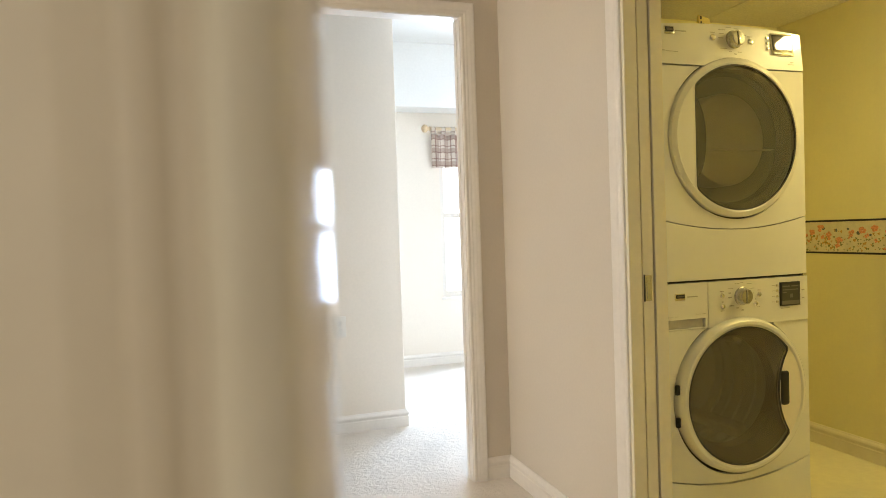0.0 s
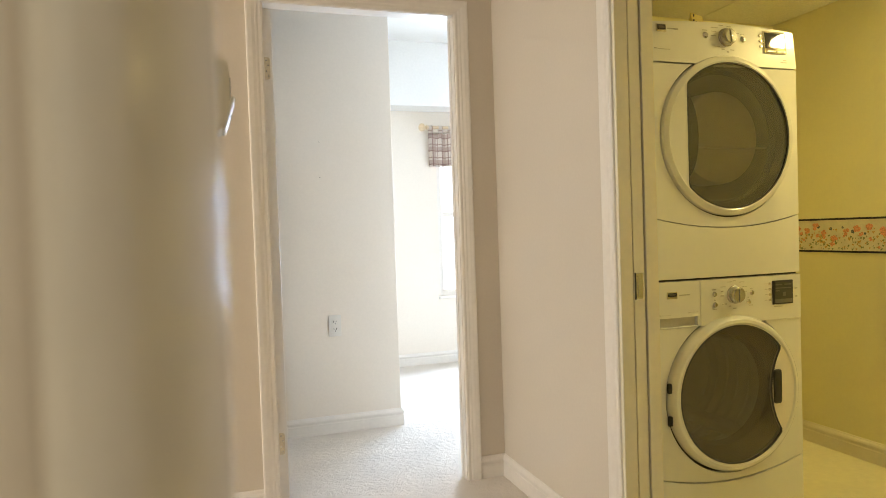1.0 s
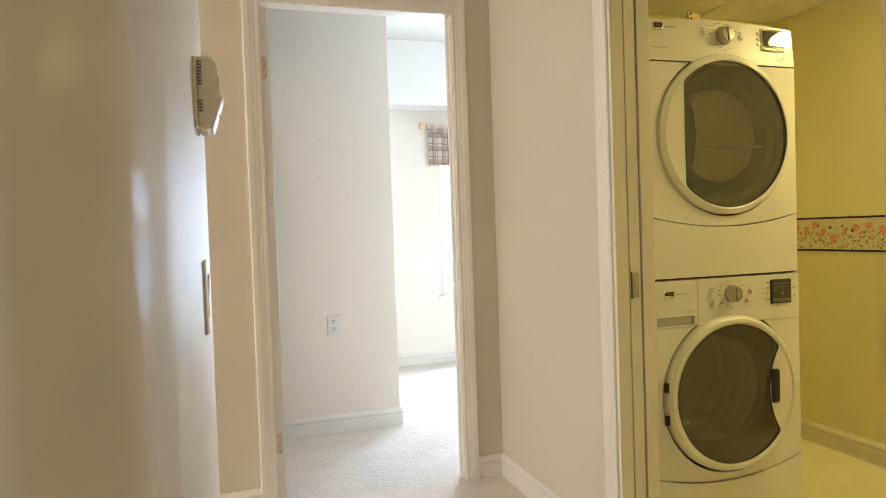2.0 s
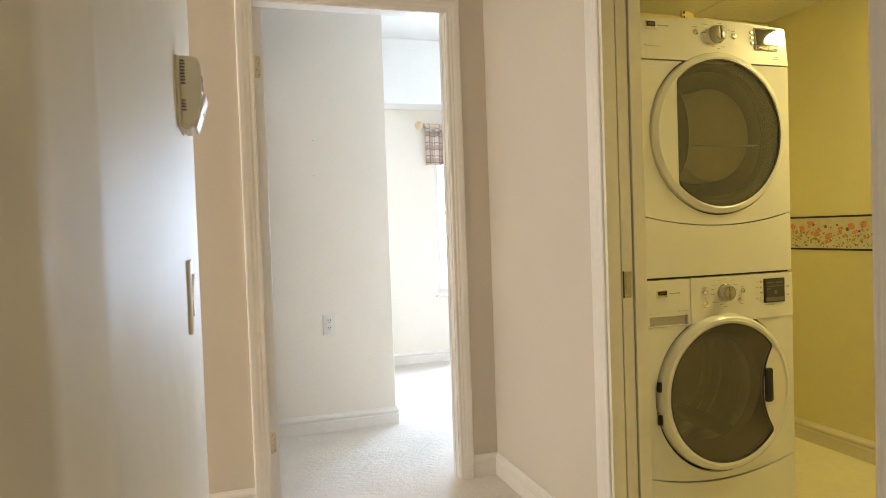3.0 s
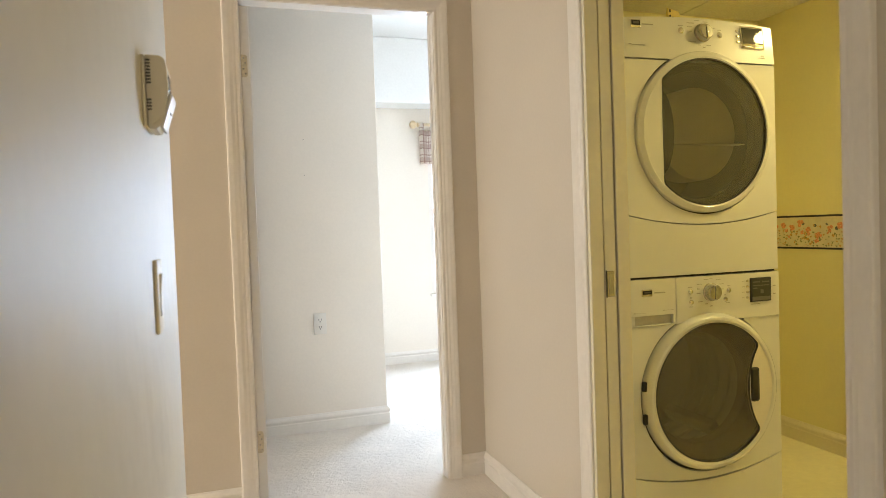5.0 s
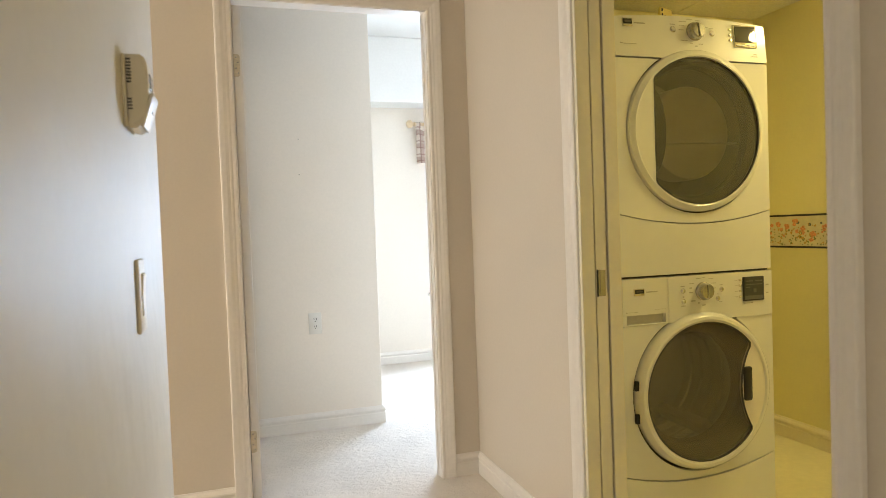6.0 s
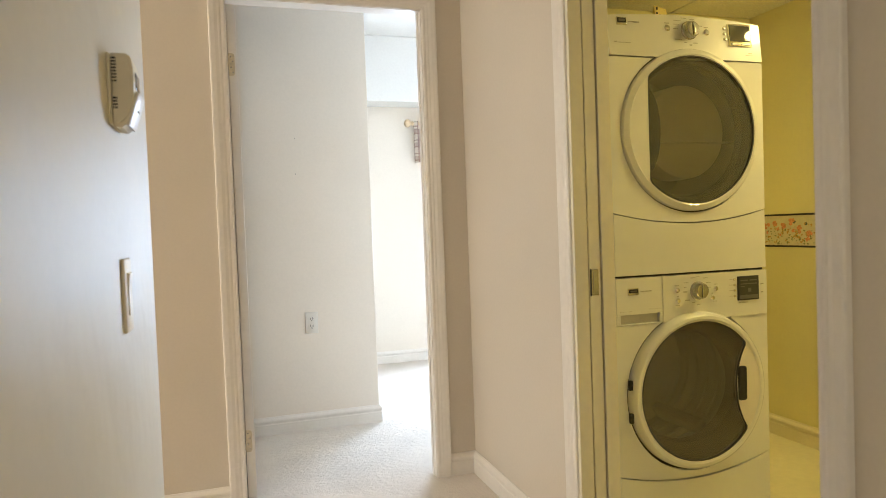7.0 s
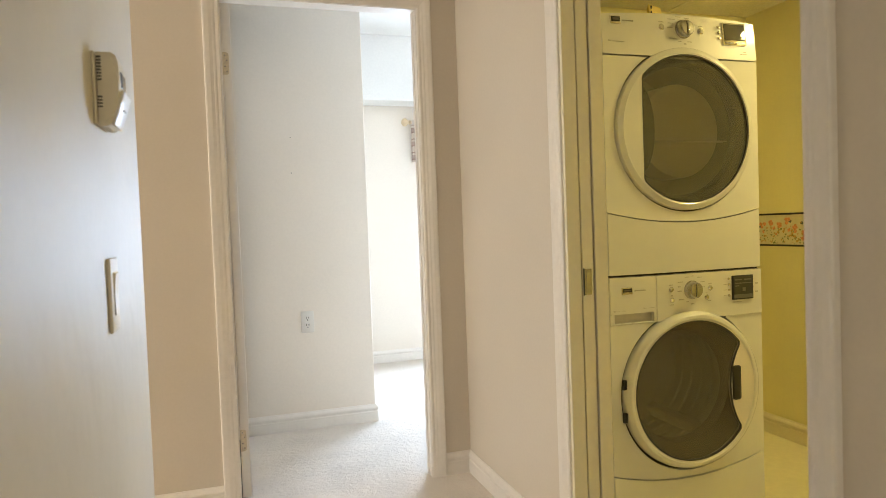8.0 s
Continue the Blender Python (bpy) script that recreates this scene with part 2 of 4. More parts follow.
# ---- structure: floors, ceilings, walls ----
structure("floor_carpet", box(boxed((-2.6, -2.6, -0.12), (1.16, 0.83, 0.0)), (-3.2, 0.83, -0.12), (1.16, 3.36, 0.0)), CARPET, "beige cut-pile carpet of the hall", "carpet")
structure("floor_bedroom", boxed((-1.6, 3.36, -0.12), (4.2, 6.0, 0.0)), CARPET, "pale beige carpet of the sunlit bedroom", "carpet")
structure("floor_laundry", boxed((1.16, 1.0, -0.12), (2.8, 3.36, 0.0)), VINYL, "cream vinyl floor of the laundry closet", "floor")
structure("ceiling_hall", box(boxed((-2.7, -2.7, 2.40), (1.088, 0.83, 2.5)), (-3.2, 0.83, 2.40), (1.100, 3.37, 2.5)), CEIL, "white painted hall ceiling", "ceiling")
structure("ceiling_bedroom", boxed((-1.6, 3.37, 2.60), (4.2, 5.96, 2.7)), CEIL, "white bedroom ceiling", "ceiling")
structure("ceiling_soffit", boxed((0.985, 5.60, 2.095), (4.08, 5.84, 2.60), 0.004), CEIL, "white boxed soffit over the bedroom window", "soffit")

bm = bmesh.new()
box(bm, (-3.2, 3.3, 0), (0.105, 3.37, 2.6))
box(bm, (0.105, 3.3, 2.05), (0.926, 3.37, 2.6))
box(bm, (0.926, 3.3, 0), (1.100, 3.37, 2.6))
structure("wall_north", bm, WALL, "beige painted hall wall with a doorway", "wall")
bm = bmesh.new()
box(bm, (1.100, 2.362, 0), (1.146, 3.37, 2.6))
box(bm, (1.192, 2.36, 0), (1.235, 3.37, 2.6))
box(bm, (1.146, 3.2, 0), (1.192, 3.37, 2.6))
box(bm, (1.088, 1.45, 2.08), (1.235, 2.36, 2.6))
# the opening behind the camera is added for the east fill lamp
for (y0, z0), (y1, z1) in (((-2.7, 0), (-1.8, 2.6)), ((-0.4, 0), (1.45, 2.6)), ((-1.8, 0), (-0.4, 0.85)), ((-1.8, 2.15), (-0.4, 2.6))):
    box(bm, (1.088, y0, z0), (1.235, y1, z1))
structure("wall_east", bm, WALL, "beige painted hall wall with a pocket door opening", "wall")
structure("wall_west", boxed((-0.192, 0.89, 0), (-0.072, 2.24, 2.4), 0.004), WALL_GLOSS, "off-white semi-gloss painted hall wall", "wall")
structure("wall_entry", boxed((-3.2, 0.775, 0), (-0.072, 0.89, 2.4)), WALL, "beige wall beside the open passage", "wall")
bm = bmesh.new()
for (y0, z0), (y1, z1) in (((0.89, 0), (2.49, 2.6)), ((3.0, 0), (3.37, 2.6)), ((2.49, 0), (3.0, 0.78)), ((2.49, 2.12), (3.0, 2.6))):
    box(bm, (-3.32, y0, z0), (-3.2, y1, z1))
structure("wall_alcove", bm, WALL, "beige wall closing the side passage", "wall")
# unseen walls added behind the camera, with openings for the fill lamps
bm = bmesh.new()
for (y0, z0), (y1, z1) in (((-2.7, 0), (-1.6, 2.4)), ((-0.2, 0), (0.775, 2.4)), ((-1.6, 0), (-0.2, 0.85)), ((-1.6, 2.15), (-0.2, 2.4))):
    box(bm, (-2.7, y0, z0), (-2.6, y1, z1))
structure("wall_rear_west", bm, WALL, "unseen beige wall added behind the camera", "wall")
bm = bmesh.new()
for lo, hi in (((-2.6, 0), (-1.3, 2.4)), ((0.5, 0), (1.088, 2.4)), ((-1.3, 0), (0.5, 0.85)), ((-1.3, 2.15), (0.5, 2.4))):
    box(bm, (lo[0], -2.7, lo[1]), (hi[0], -2.6, hi[1]))
structure("wall_rear", bm, WALL, "unseen beige wall added with a window opening", "wall")

# bedroom shell
structure("wall_closet", boxed((-1.6, 4.25, 0), (0.868, 4.37, 2.6), 0.003), BED_WALL, "off-white bedroom wall ending at a corner", "wall")
structure("wall_closet_side", boxed((0.748, 4.37, 0), (0.868, 5.96, 2.6)), BED_WALL, "off-white bedroom side wall", "wall")
WX0, WX1, WZ0, WZ1 = 1.64, 2.75, 0.56, 1.93
bm = bmesh.new()
box(bm, (0.868, 5.84, 0), (WX0, 5.96, 2.6))
box(bm, (WX1, 5.84, 0), (4.2, 5.96, 2.6))
box(bm, (WX0, 5.84, 0), (WX1, 5.96, WZ0))
box(bm, (WX0, 5.84, WZ1), (WX1, 5.96, 2.6))
structure("wall_window", bm, BED_WALL, "off-white bedroom wall with a bright window", "wall")
structure("wall_bedroom_east", boxed((4.08, 3.37, 0), (4.2, 5.84, 2.6)), BED_WALL, "off-white bedroom wall", "wall")
structure("wall_bedroom_south", boxed((1.235, 3.36, 0), (4.08, 3.37, 2.6)), BED_WALL, "off-white bedroom wall", "wall")

# unseen wall added to keep stray light out of the bedroom
structure("wall_bedroom_west", boxed((-1.72, 3.37, 0), (-1.6, 4.37, 2.6)), BED_WALL, "off-white bedroom wall", "wall")

# laundry shell
structure("wall_laundry_east", boxed((2.665, 1.0, 0), (2.8, 3.36, 2.3)), LAUNDRY_WALL, "yellow painted laundry wall with a floral border", "wall")
structure("wall_laundry_north", boxed((1.235, 3.30, 0), (2.665, 3.36, 2.3)), LAUNDRY_WALL, "yellow painted wall behind the machines", "wall")
structure("wall_laundry_south", boxed((1.235, 1.0, 0), (2.665, 1.1, 2.3)), LAUNDRY_WALL, "yellow painted laundry wall", "wall")
structure("wall_laundry_lining", boxed((1.235, 2.385, 0), (1.239, 3.30, 2.1)), LAUNDRY_WALL, "yellow painted laundry wall beside the machines", "wall")

# laundry ceiling: tiles with recessed joints
bm = boxed((1.235, 1.1, 2.104), (2.665, 3.30, 2.2))
for i in range(3):
    for j in range(4):
        x0, y0 = 1.235 + i * 0.477, 1.1 + j * 0.55
        box(bm, (x0 + 0.003, y0 + 0.003, 2.098), (x0 + 0.474, y0 + 0.547, 2.104))
structure("ceiling_laundry", bm, LAUNDRY_CEIL, "stippled cream ceiling tiles of the laundry", "ceiling")

# baseboards
baseboard((-3.2, 3.3, 0), (1, 0, 0), 3.257, (0, -1, 0), TRIM, "white moulded baseboard by the doorway")
baseboard((0.9835, 3.3, 0), (1, 0, 0), 0.1165, (0, -1, 0), TRIM, "short white moulded baseboard beside the door casing", k1=-1)
baseboard((1.100, 2.424, 0), (0, 1, 0), 0.876, (-1, 0, 0), TRIM, "white moulded baseboard along the hall wall", k1=-1)
baseboard((1.088, -2.6, 0), (0, 1, 0), 3.985, (-1, 0, 0), TRIM, "white moulded baseboard along the hall wall")
baseboard((-0.072, 0.905, 0), (0, 1, 0), 1.335, (1, 0, 0), TRIM, "white moulded baseboard along the hall wall")
baseboard((-1.6, 4.25, 0), (1, 0, 0), 2.468, (0, -1, 0), TRIM, "white moulded baseboard of the bedroom wall", k1=1)
baseboard((0.868, 4.25, 0), (0, 1, 0), 1.59, (1, 0, 0), TRIM, "white moulded baseboard round the wall corner", k0=-1, k1=-1)
baseboard((0.868, 5.84, 0), (1, 0, 0), 3.2, (0, -1, 0), TRIM, "white moulded baseboard below the window")
baseboard((2.665, 1.1, 0), (0, 1, 0), 2.2, (-1, 0, 0), LAUNDRY_TRIM, "cream moulded baseboard in the laundry")


# ---- bedroom doorway and its open door ----
def casing_set(parent, x0, x1, z1, y, out, mat):
    """Two legs and a mitred head round an opening in a wall of constant y."""
    part("casing", moulding(CASING, (x0, y, 0), (0, 0, 1), z1, (-1, 0, 0), out, k1=1), mat, parent, smooth=False)
    part("casing", moulding(CASING, (x1, y, 0), (0, 0, 1), z1, (1, 0, 0), out, k1=1), mat, parent, smooth=False)
    part("casing_head", moulding(CASING, (x0, y, z1), (1, 0, 0), x1 - x0, (0, 0, 1), out, k0=-1, k1=1), mat, parent, smooth=False)


def hinge_plate(x0, x1, y0, y1, z, half, r):
    """A thin plate with two rounded corners on its free side."""
    edge = [(x0, z - half)]
    edge += [(x1 - r + r * math.sin(radians(a)), z - half + r - r * math.cos(radians(a))) for a in range(0, 91, 15)]
    edge += [(x1 - r + r * math.cos(radians(a)), z + half - r + r * math.sin(radians(a))) for a in range(0, 91, 15)]
    edge.append((x0, z + half))
    bm = bmesh.new()
    near, far = ([bm.verts.new((x, y, w)) for x, w in edge] for y in (y0, y1))
    bm.faces.new(near)
    bm.faces.new(far)
    for i in range(len(edge)):
        q = (i + 1) % len(edge)
        bm.faces.new((near[i], near[q], far[q], far[i]))
    return bm


door_1 = empty("door_1", "white painted doorway with an open door", "door", (0.51, 3.36, 0), "structure")
door_1.location = (0, 0, 0)
casing_set(door_1, 0.118, 0.920, 2.028, 3.3, (0, -1, 0), TRIM)
casing_set(door_1, 0.118, 0.920, 2.028, 3.37, (0, 1, 0), TRIM)
part("jamb", boxed((0.105, 3.298, 0), (0.122, 3.372, 2.05)), TRIM, door_1, smooth=False)
part("jamb", boxed((0.917, 3.298, 0), (0.926, 3.372, 2.05)), TRIM, door_1, smooth=False)
part("head_jamb", boxed((0.122, 3.298, 2.026), (0.917, 3.372, 2.05)), TRIM, door_1, smooth=False)
part("door_stop", boxed((0.913, 3.335, 0), (0.917, 3.360, 2.033), 0.002), TRIM, door_1, smooth=False)
leaf = part("door_leaf", boxed((0.1245, 3.374, 0.008), (0.1600, 4.14, 2.024), 0.002), TRIM, door_1, "white painted door standing open into the bedroom", smooth=False)
for z in (0.245, 1.785):
    plate = part("hinge", hinge_plate(0.1248, 0.149, 3.3715, 3.3745, z, 0.045, 0.011), BRASS, leaf, "worn brass hinge leaf with rounded corners")
    for dx, dz in ((0.0165, -0.032), (0.009, -0.012), (0.0165, 0.012), (0.009, 0.032)):
        part("screw", lathe([(0.0036, 0.0), (0.0033, -0.001), (0.0, -0.0013)], (0.1248 + dx, 3.3716, z + dz), n=14), BRUSHED, plate)
# dark strip set into the hinge gap in place of its shade
part("hinge_seal", boxed((0.1222, 3.376, 0.006), (0.1243, 3.382, 0.245)), GASKET, door_1, "thin dark strip standing in for shade in the hinge gap", smooth=False)
part("strike_plate", boxed((0.9155, 3.345, 0.90), (0.9175, 3.365, 0.96), 0.0005, 1), BRASS, door_1)

# ---- laundry opening with its pocket door ----
door_2 = empty("door_2", "cream pocket door opening of the laundry", "door", (0, 0, 0), "structure")
Z2 = 2.06
part("casing", moulding(CASING, (1.100, 2.360, 0), (0, 0, 1), Z2, (0, 1, 0), (-1, 0, 0), k1=1), TRIM, door_2, smooth=False)
part("casing", moulding(CASING, (1.088, 1.458, 0), (0, 0, 1), Z2, (0, -1, 0), (-1, 0, 0), k1=1), TRIM, door_2, smooth=False)
part("casing_head", moulding(CASING, (1.088, 1.458, Z2), (0, 1, 0), 0.894, (0, 0, 1), (-1, 0, 0), k0=-1, k1=1), TRIM, door_2, smooth=False)
part("split_jamb", boxed((1.098, 2.346, 0), (1.143, 2.362, Z2), 0.002), LAUNDRY_TRIM, door_2, smooth=False)
part("split_jamb", boxed((1.193, 2.346, 0), (1.237, 2.36, Z2), 0.002), LAUNDRY_TRIM, door_2, smooth=False)
part("jamb", boxed((1.086, 1.45, 0), (1.237, 1.464, Z2), 0.002), LAUNDRY_TRIM, door_2, smooth=False)
part("head_jamb", boxed((1.086, 1.464, 2.05), (1.237, 2.346, 2.08)), LAUNDRY_TRIM, door_2, smooth=False)
pocket = part("pocket_door", boxed((1.149, 2.349, 0.012), (1.187, 3.15, 2.05), 0.0015), LAUNDRY_TRIM, door_2, "cream pocket door slid into the wall", smooth=False)
bm = boxed((1.155, 2.3475, 0.868), (1.180, 2.3495, 0.948), 0.0006, 1)
part("latch_plate", bm, BRUSHED, pocket, "small metal edge pull")
part("edge_pull", boxed((1.161, 2.3462, 0.876), (1.175, 2.348, 0.940), 0.0006, 1), BRUSHED, pocket)
part("pull_slot", boxed((1.1505, 2.3472, 0.866), (1.1545, 2.3494, 0.950)), DARK, pocket, smooth=False)

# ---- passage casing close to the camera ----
trim_1 = empty("trim_passage", "moulded casing of the open passage, dimmed to wall beige", "casing", (0, 0, 0), "structure")
# the casing takes the wall's darker beige to dim it near the camera
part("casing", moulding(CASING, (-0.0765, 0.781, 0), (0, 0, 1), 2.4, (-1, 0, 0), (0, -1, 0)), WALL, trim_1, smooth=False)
part("jamb", boxed((-0.072, 0.800, 0), (-0.0512, 0.893, 2.4), 0.001), TRIM_MATT_LIT, trim_1, smooth=False)
# the casing's edge, curved to fit the window's reflection to the camera's view: its face turns slowly away from the
# jamb, then rolls over to the front
edge, x, y, steps = [(-0.0512, 0.800)], -0.0512, 0.800, 60
for k in range(steps):
    u = (k + 0.5) / steps * 0.078
    turn = 3 + 3350 * u if u < 0.003 else 13.0 + (u - 0.003) * 123 if u < 0.060 else 20 + (u - 0.060) * 3300
    x, y = x - 0.078 / steps * math.sin(radians(turn)), y - 0.078 / steps * math.cos(radians(turn))
    edge.append((x, y))
edge += [(x - 0.004, y + 0.003), (-0.0775, 0.800)]
bm = bmesh.new()
lo, hi = ([bm.verts.new((a, b, z)) for a, b in edge] for z in (0.0, 2.4))
for k in range(len(edge)):
    q = (k + 1) % len(edge)
    bm.faces.new((lo[k], lo[q], hi[q], hi[k]))
part("corner_bead", bm, TRIM_GLOSS, trim_1, "glossy casing edge curved to mirror the window to the camera")

# ---- windows ----
def window_set(name, x0, x1, z0, z1, y, depth, label, back=1):
    """A two-sash window in a wall of constant y, with frame, sill and panes."""
    w = empty(name, label, "window", (0, 0, 0), "structure")
    zm, t, ym = (z0 + z1) / 2, 0.045, y + depth * 0.55
    bm = bmesh.new()
    box(bm, (x0, ym - 0.03, z0), (x0 + t, ym + 0.03, z1))
    box(bm, (x1 - t, ym - 0.03, z0), (x1, ym + 0.03, z1))
    box(bm, (x0 + t, ym - 0.03, z1 - t), (x1 - t, ym + 0.03, z1))
    box(bm, (x0 + t, ym - 0.03, z0), (x1 - t, ym + 0.03, z0 + t))
    part("window_frame", bm, TRIM, w, smooth=False)
    part("meeting_rail", boxed((x0 + t, ym - 0.02, zm - 0.02), (x1 - t, ym + 0.02, zm + 0.02), 0.003), TRIM, w, smooth=False)
    part("window_sill", boxed((x0 - 0.012, y - 0.022 * back, z0 - 0.022), (x1 + 0.012, y + depth * 0.5, z0 - 0.001), 0.004), TRIM, w, smooth=False)
    for a, b in ((z0 + t, zm - 0.02), (zm + 0.02, z1 - t)):
        p = part("pane", boxed((x0 + t, ym - 0.002, a), (x1 - t, ym + 0.002, b)), CLEAR, w, smooth=False)
        p.visible_shadow = False
    return w


CLEAR = tinted_glass("clear_glass", (0.97, 0.98, 0.98), 0.0)
window_set("window_1", WX0, WX1, WZ0, WZ1, 5.84, 0.12, "white bedroom window, bright with daylight")
# unseen window added round the rear fill lamp
window_set("window_2", -1.3, 0.5, 0.85, 2.15, -2.7, 0.1, "unseen white window added for the rear fill lamp", back=-1)
def side_window(name, x, y0, y1, z0, z1, label):
    """A two-sash window in a wall of constant x."""
    w = empty(name, label, "window", (0, 0, 0), "structure")
    t, zm = 0.04, (z0 + z1) / 2
    bm = bmesh.new()
    for (a, p), (b, q) in (((y0, z0), (y0 + t, z1)), ((y1 - t, z0), (y1, z1)), ((y0 + t, z0), (y1 - t, z0 + t)), ((y0 + t, z1 - t), (y1 - t, z1)), ((y0 + t, zm - 0.02), (y1 - t, zm + 0.02))):
        box(bm, (x - 0.03, a, p), (x + 0.03, b, q))
    part("window_frame", bm, TRIM, w, smooth=False)
    for p, q in ((z0 + t, zm - 0.02), (zm + 0.02, z1 - t)):
        part("pane", boxed((x - 0.002, y0 + t, p), (x + 0.002, y1 - t, q)), CLEAR, w, smooth=False).visible_shadow = False


side_window("window_3", -3.26, 2.49, 3.0, 0.78, 2.12, "white window at the end of the side passage")
# two more unseen windows, added round the east and side fill lamps
side_window("window_5", 1.17, -1.8, -0.4, 0.85, 2.15, "unseen white window added for the east fill lamp")
side_window("window_4", -2.65, -1.6, -0.2, 0.85, 2.15, "unseen white window added for the side fill lamp")
structure("backdrop", boxed((-3, 9.0, -3), (8, 9.05, 7)), glow("hazy_daylight", (0.95, 0.98, 1.0), 2.6), "bright hazy daylight outside the window", "sky")


# ---- machines ----
def front_panel(boundary, centre, radius, y0, y1):
    """A sheet with a round hole: each boundary point is joined to the hole's rim along its own ray."""
    bm = bmesh.new()
    rows = [[], [], [], []]
    for x, z in boundary:
        d = Vector((x - centre[0], z - centre[1])).normalized()
        rim = (centre[0] + d.x * radius, centre[1] + d.y * radius)
        rows[0].append(bm.verts.new((rim[0], y1, rim[1])))
        rows[1].append(bm.verts.new((rim[0], y0, rim[1])))
        rows[2].append(bm.verts.new((x, y0, z)))
        rows[3].append(bm.verts.new((x, y1, z)))
    n = len(boundary)
    for a, b in zip(rows, rows[1:]):
        for i in range(n):
            bm.faces.new((a[i], a[(i + 1) % n], b[(i + 1) % n], b[i]))
    return bm


def outline(x0, x1, z_top, bottom, n=24):
    """The edge of a panel with straight sides and top and a bowed foot; bottom gives z at a share 0..1 of the width."""
    pts = [(x0 + (x1 - x0) * i / n, bottom(i / n)) for i in range(n)]
    pts += [(x1, bottom(1) + (z_top - bottom(1)) * i / n) for i in range(n)]
    pts += [(x1 - (x1 - x0) * i / n, z_top) for i in range(n)]
    pts += [(x0, z_top + (bottom(0) - z_top) * i / n) for i in range(n)]
    return pts


def slab(top, bottom, x0, x1, y0, y1, n=24, bow=0.0):
    """A panel between two curves of z over x; its face bows out by bow in the middle."""
    bm = bmesh.new()
    cols = []
    for i in range(n + 1):
        s = i / n
        x, y = x0 + (x1 - x0) * s, y0 - bow * (1 - (2 * s - 1) ** 2)
        cols.append([bm.verts.new(p) for p in ((x, y, bottom(s)), (x, y, top(s)), (x, y1, top(s)), (x, y1, bottom(s)))])
    for a, b in zip(cols, cols[1:]):
        for k in range(4):
            bm.faces.new((a[k], a[(k + 1) % 4], b[(k + 1) % 4], b[k]))
    bm.faces.new(cols[0])
    bm.faces.new(cols[-1])
    edges = [e for e in bm.edges if all(abs(v.co.y - y1) > 1e-5 for v in e.verts) and not (abs(e.verts[0].co.x - e.verts[1].co.x) < 1e-6 and x0 + 1e-4 < e.verts[0].co.x < x1 - 1e-4)]
    bmesh.ops.bevel(bm, geom=edges, offset=0.0022, segments=2, affect="EDGES")
    return bm


def glass_radius(a, radius, clip):
    """How far the pane reaches from its centre in the direction a."""
    c, s = math.cos(a), math.sin(a)
    kind = clip[0]
    if kind == "chord":
        return min(radius, clip[1] / c) if c * clip[1] > 0 else radius
    cx, cr = clip[1], clip[2]
    disc = (cx * c) ** 2 - cx * cx + cr * cr
    if disc > 0 and c > 0:
        r = cx * c - math.sqrt(disc)
        if 0 < r < radius:
            return r
    return radius


def door_mesh(centre, radius, inner, clip, y, dome, which, n=144):
    """The pane (which = 'pane') or the plate between the pane and the ring (which = 'plate')."""
    bm = bmesh.new()
    rows = []
    if which == "pane":
        shares = [(s, dome * (1 - s * s)) for s in (1.0, 0.92, 0.8, 0.6, 0.35)]
    elif which == "rim":
        shares = [(1.009, 0.004), (1.009, 0.0), (0.992, 0.0), (0.990, 0.006)]
    else:
        shares = [(None, 0.0), (1.0, 0.0), (1.0, 0.012)]
    for s, dy in shares:
        row = []
        for i in range(n):
            a = 2 * math.pi * i / n
            r = inner if s is None else glass_radius(a, radius, clip) * s
            row.append(bm.verts.new((centre[0] + r * math.cos(a), y + dy, centre[1] + r * math.sin(a))))
        rows.append(row)
    for p, q in zip(rows, rows[1:]):
        for i in range(n):
            bm.faces.new((p[i], p[(i + 1) % n], q[(i + 1) % n], q[i]))
    if which == "pane":
        tip = bm.verts.new((centre[0], y + dome, centre[1]))
        for i in range(n):
            bm.faces.new((rows[-1][i], rows[-1][(i + 1) % n], tip))
    return bm


def pane_part(bm, mat, parent, label):
    """A pane whose faces all look out of the machine."""
    ob = part("door_glass", bm, mat, parent, label)
    if sum(p.normal.y for p in ob.data.polygons) > 0:
        ob.data.flip_normals()
    return ob


MX0, MX1, MF, MB = 1.342, 1.983, 2.515, 3.27


def cabinet(parent, z0, z1):
    bm = bmesh.new()
    box(bm, (MX0, MF + 0.012, z0), (MX0 + 0.012, MB, z1), 0.003)
    box(bm, (MX1 - 0.012, MF + 0.012, z0), (MX1, MB, z1), 0.003)
    box(bm, (MX0 + 0.012, MF + 0.02, z1 - 0.012), (MX1 - 0.012, MB, z1))
    box(bm, (MX0 + 0.012, MF + 0.02, z0), (MX1 - 0.012, MB, z0 + 0.012))
    box(bm, (MX0 + 0.012, MB - 0.01, z0 + 0.012), (MX1 - 0.012, MB, z1 - 0.012))
    part("cabinet_body", bm, ENAMEL, parent)


def lean(panel, z0, slope):
    """Leans a control panel and all that sits on it back from its lower edge."""
    m = Matrix.Identity(4)
    m[1][2], m[1][3] = slope, -slope * z0
    for ob in [panel] + list(panel.children_recursive):
        ob.data.transform(m)


def knob(parent, x, z, y):
    k = part("knob", lathe([(0.033, 0.0), (0.033, -0.004), (0.030, -0.007), (0.0275, -0.024), (0.024, -0.028), (0.0, -0.029)], (x, y, z), n=40), BRUSHED, parent, "brushed metal knob")
    bm = boxed((x - 0.004, y - 0.032, z - 0.024), (x + 0.004, y - 0.027, z + 0.024), 0.002)
    part("pointer", bm, BRUSHED, k)


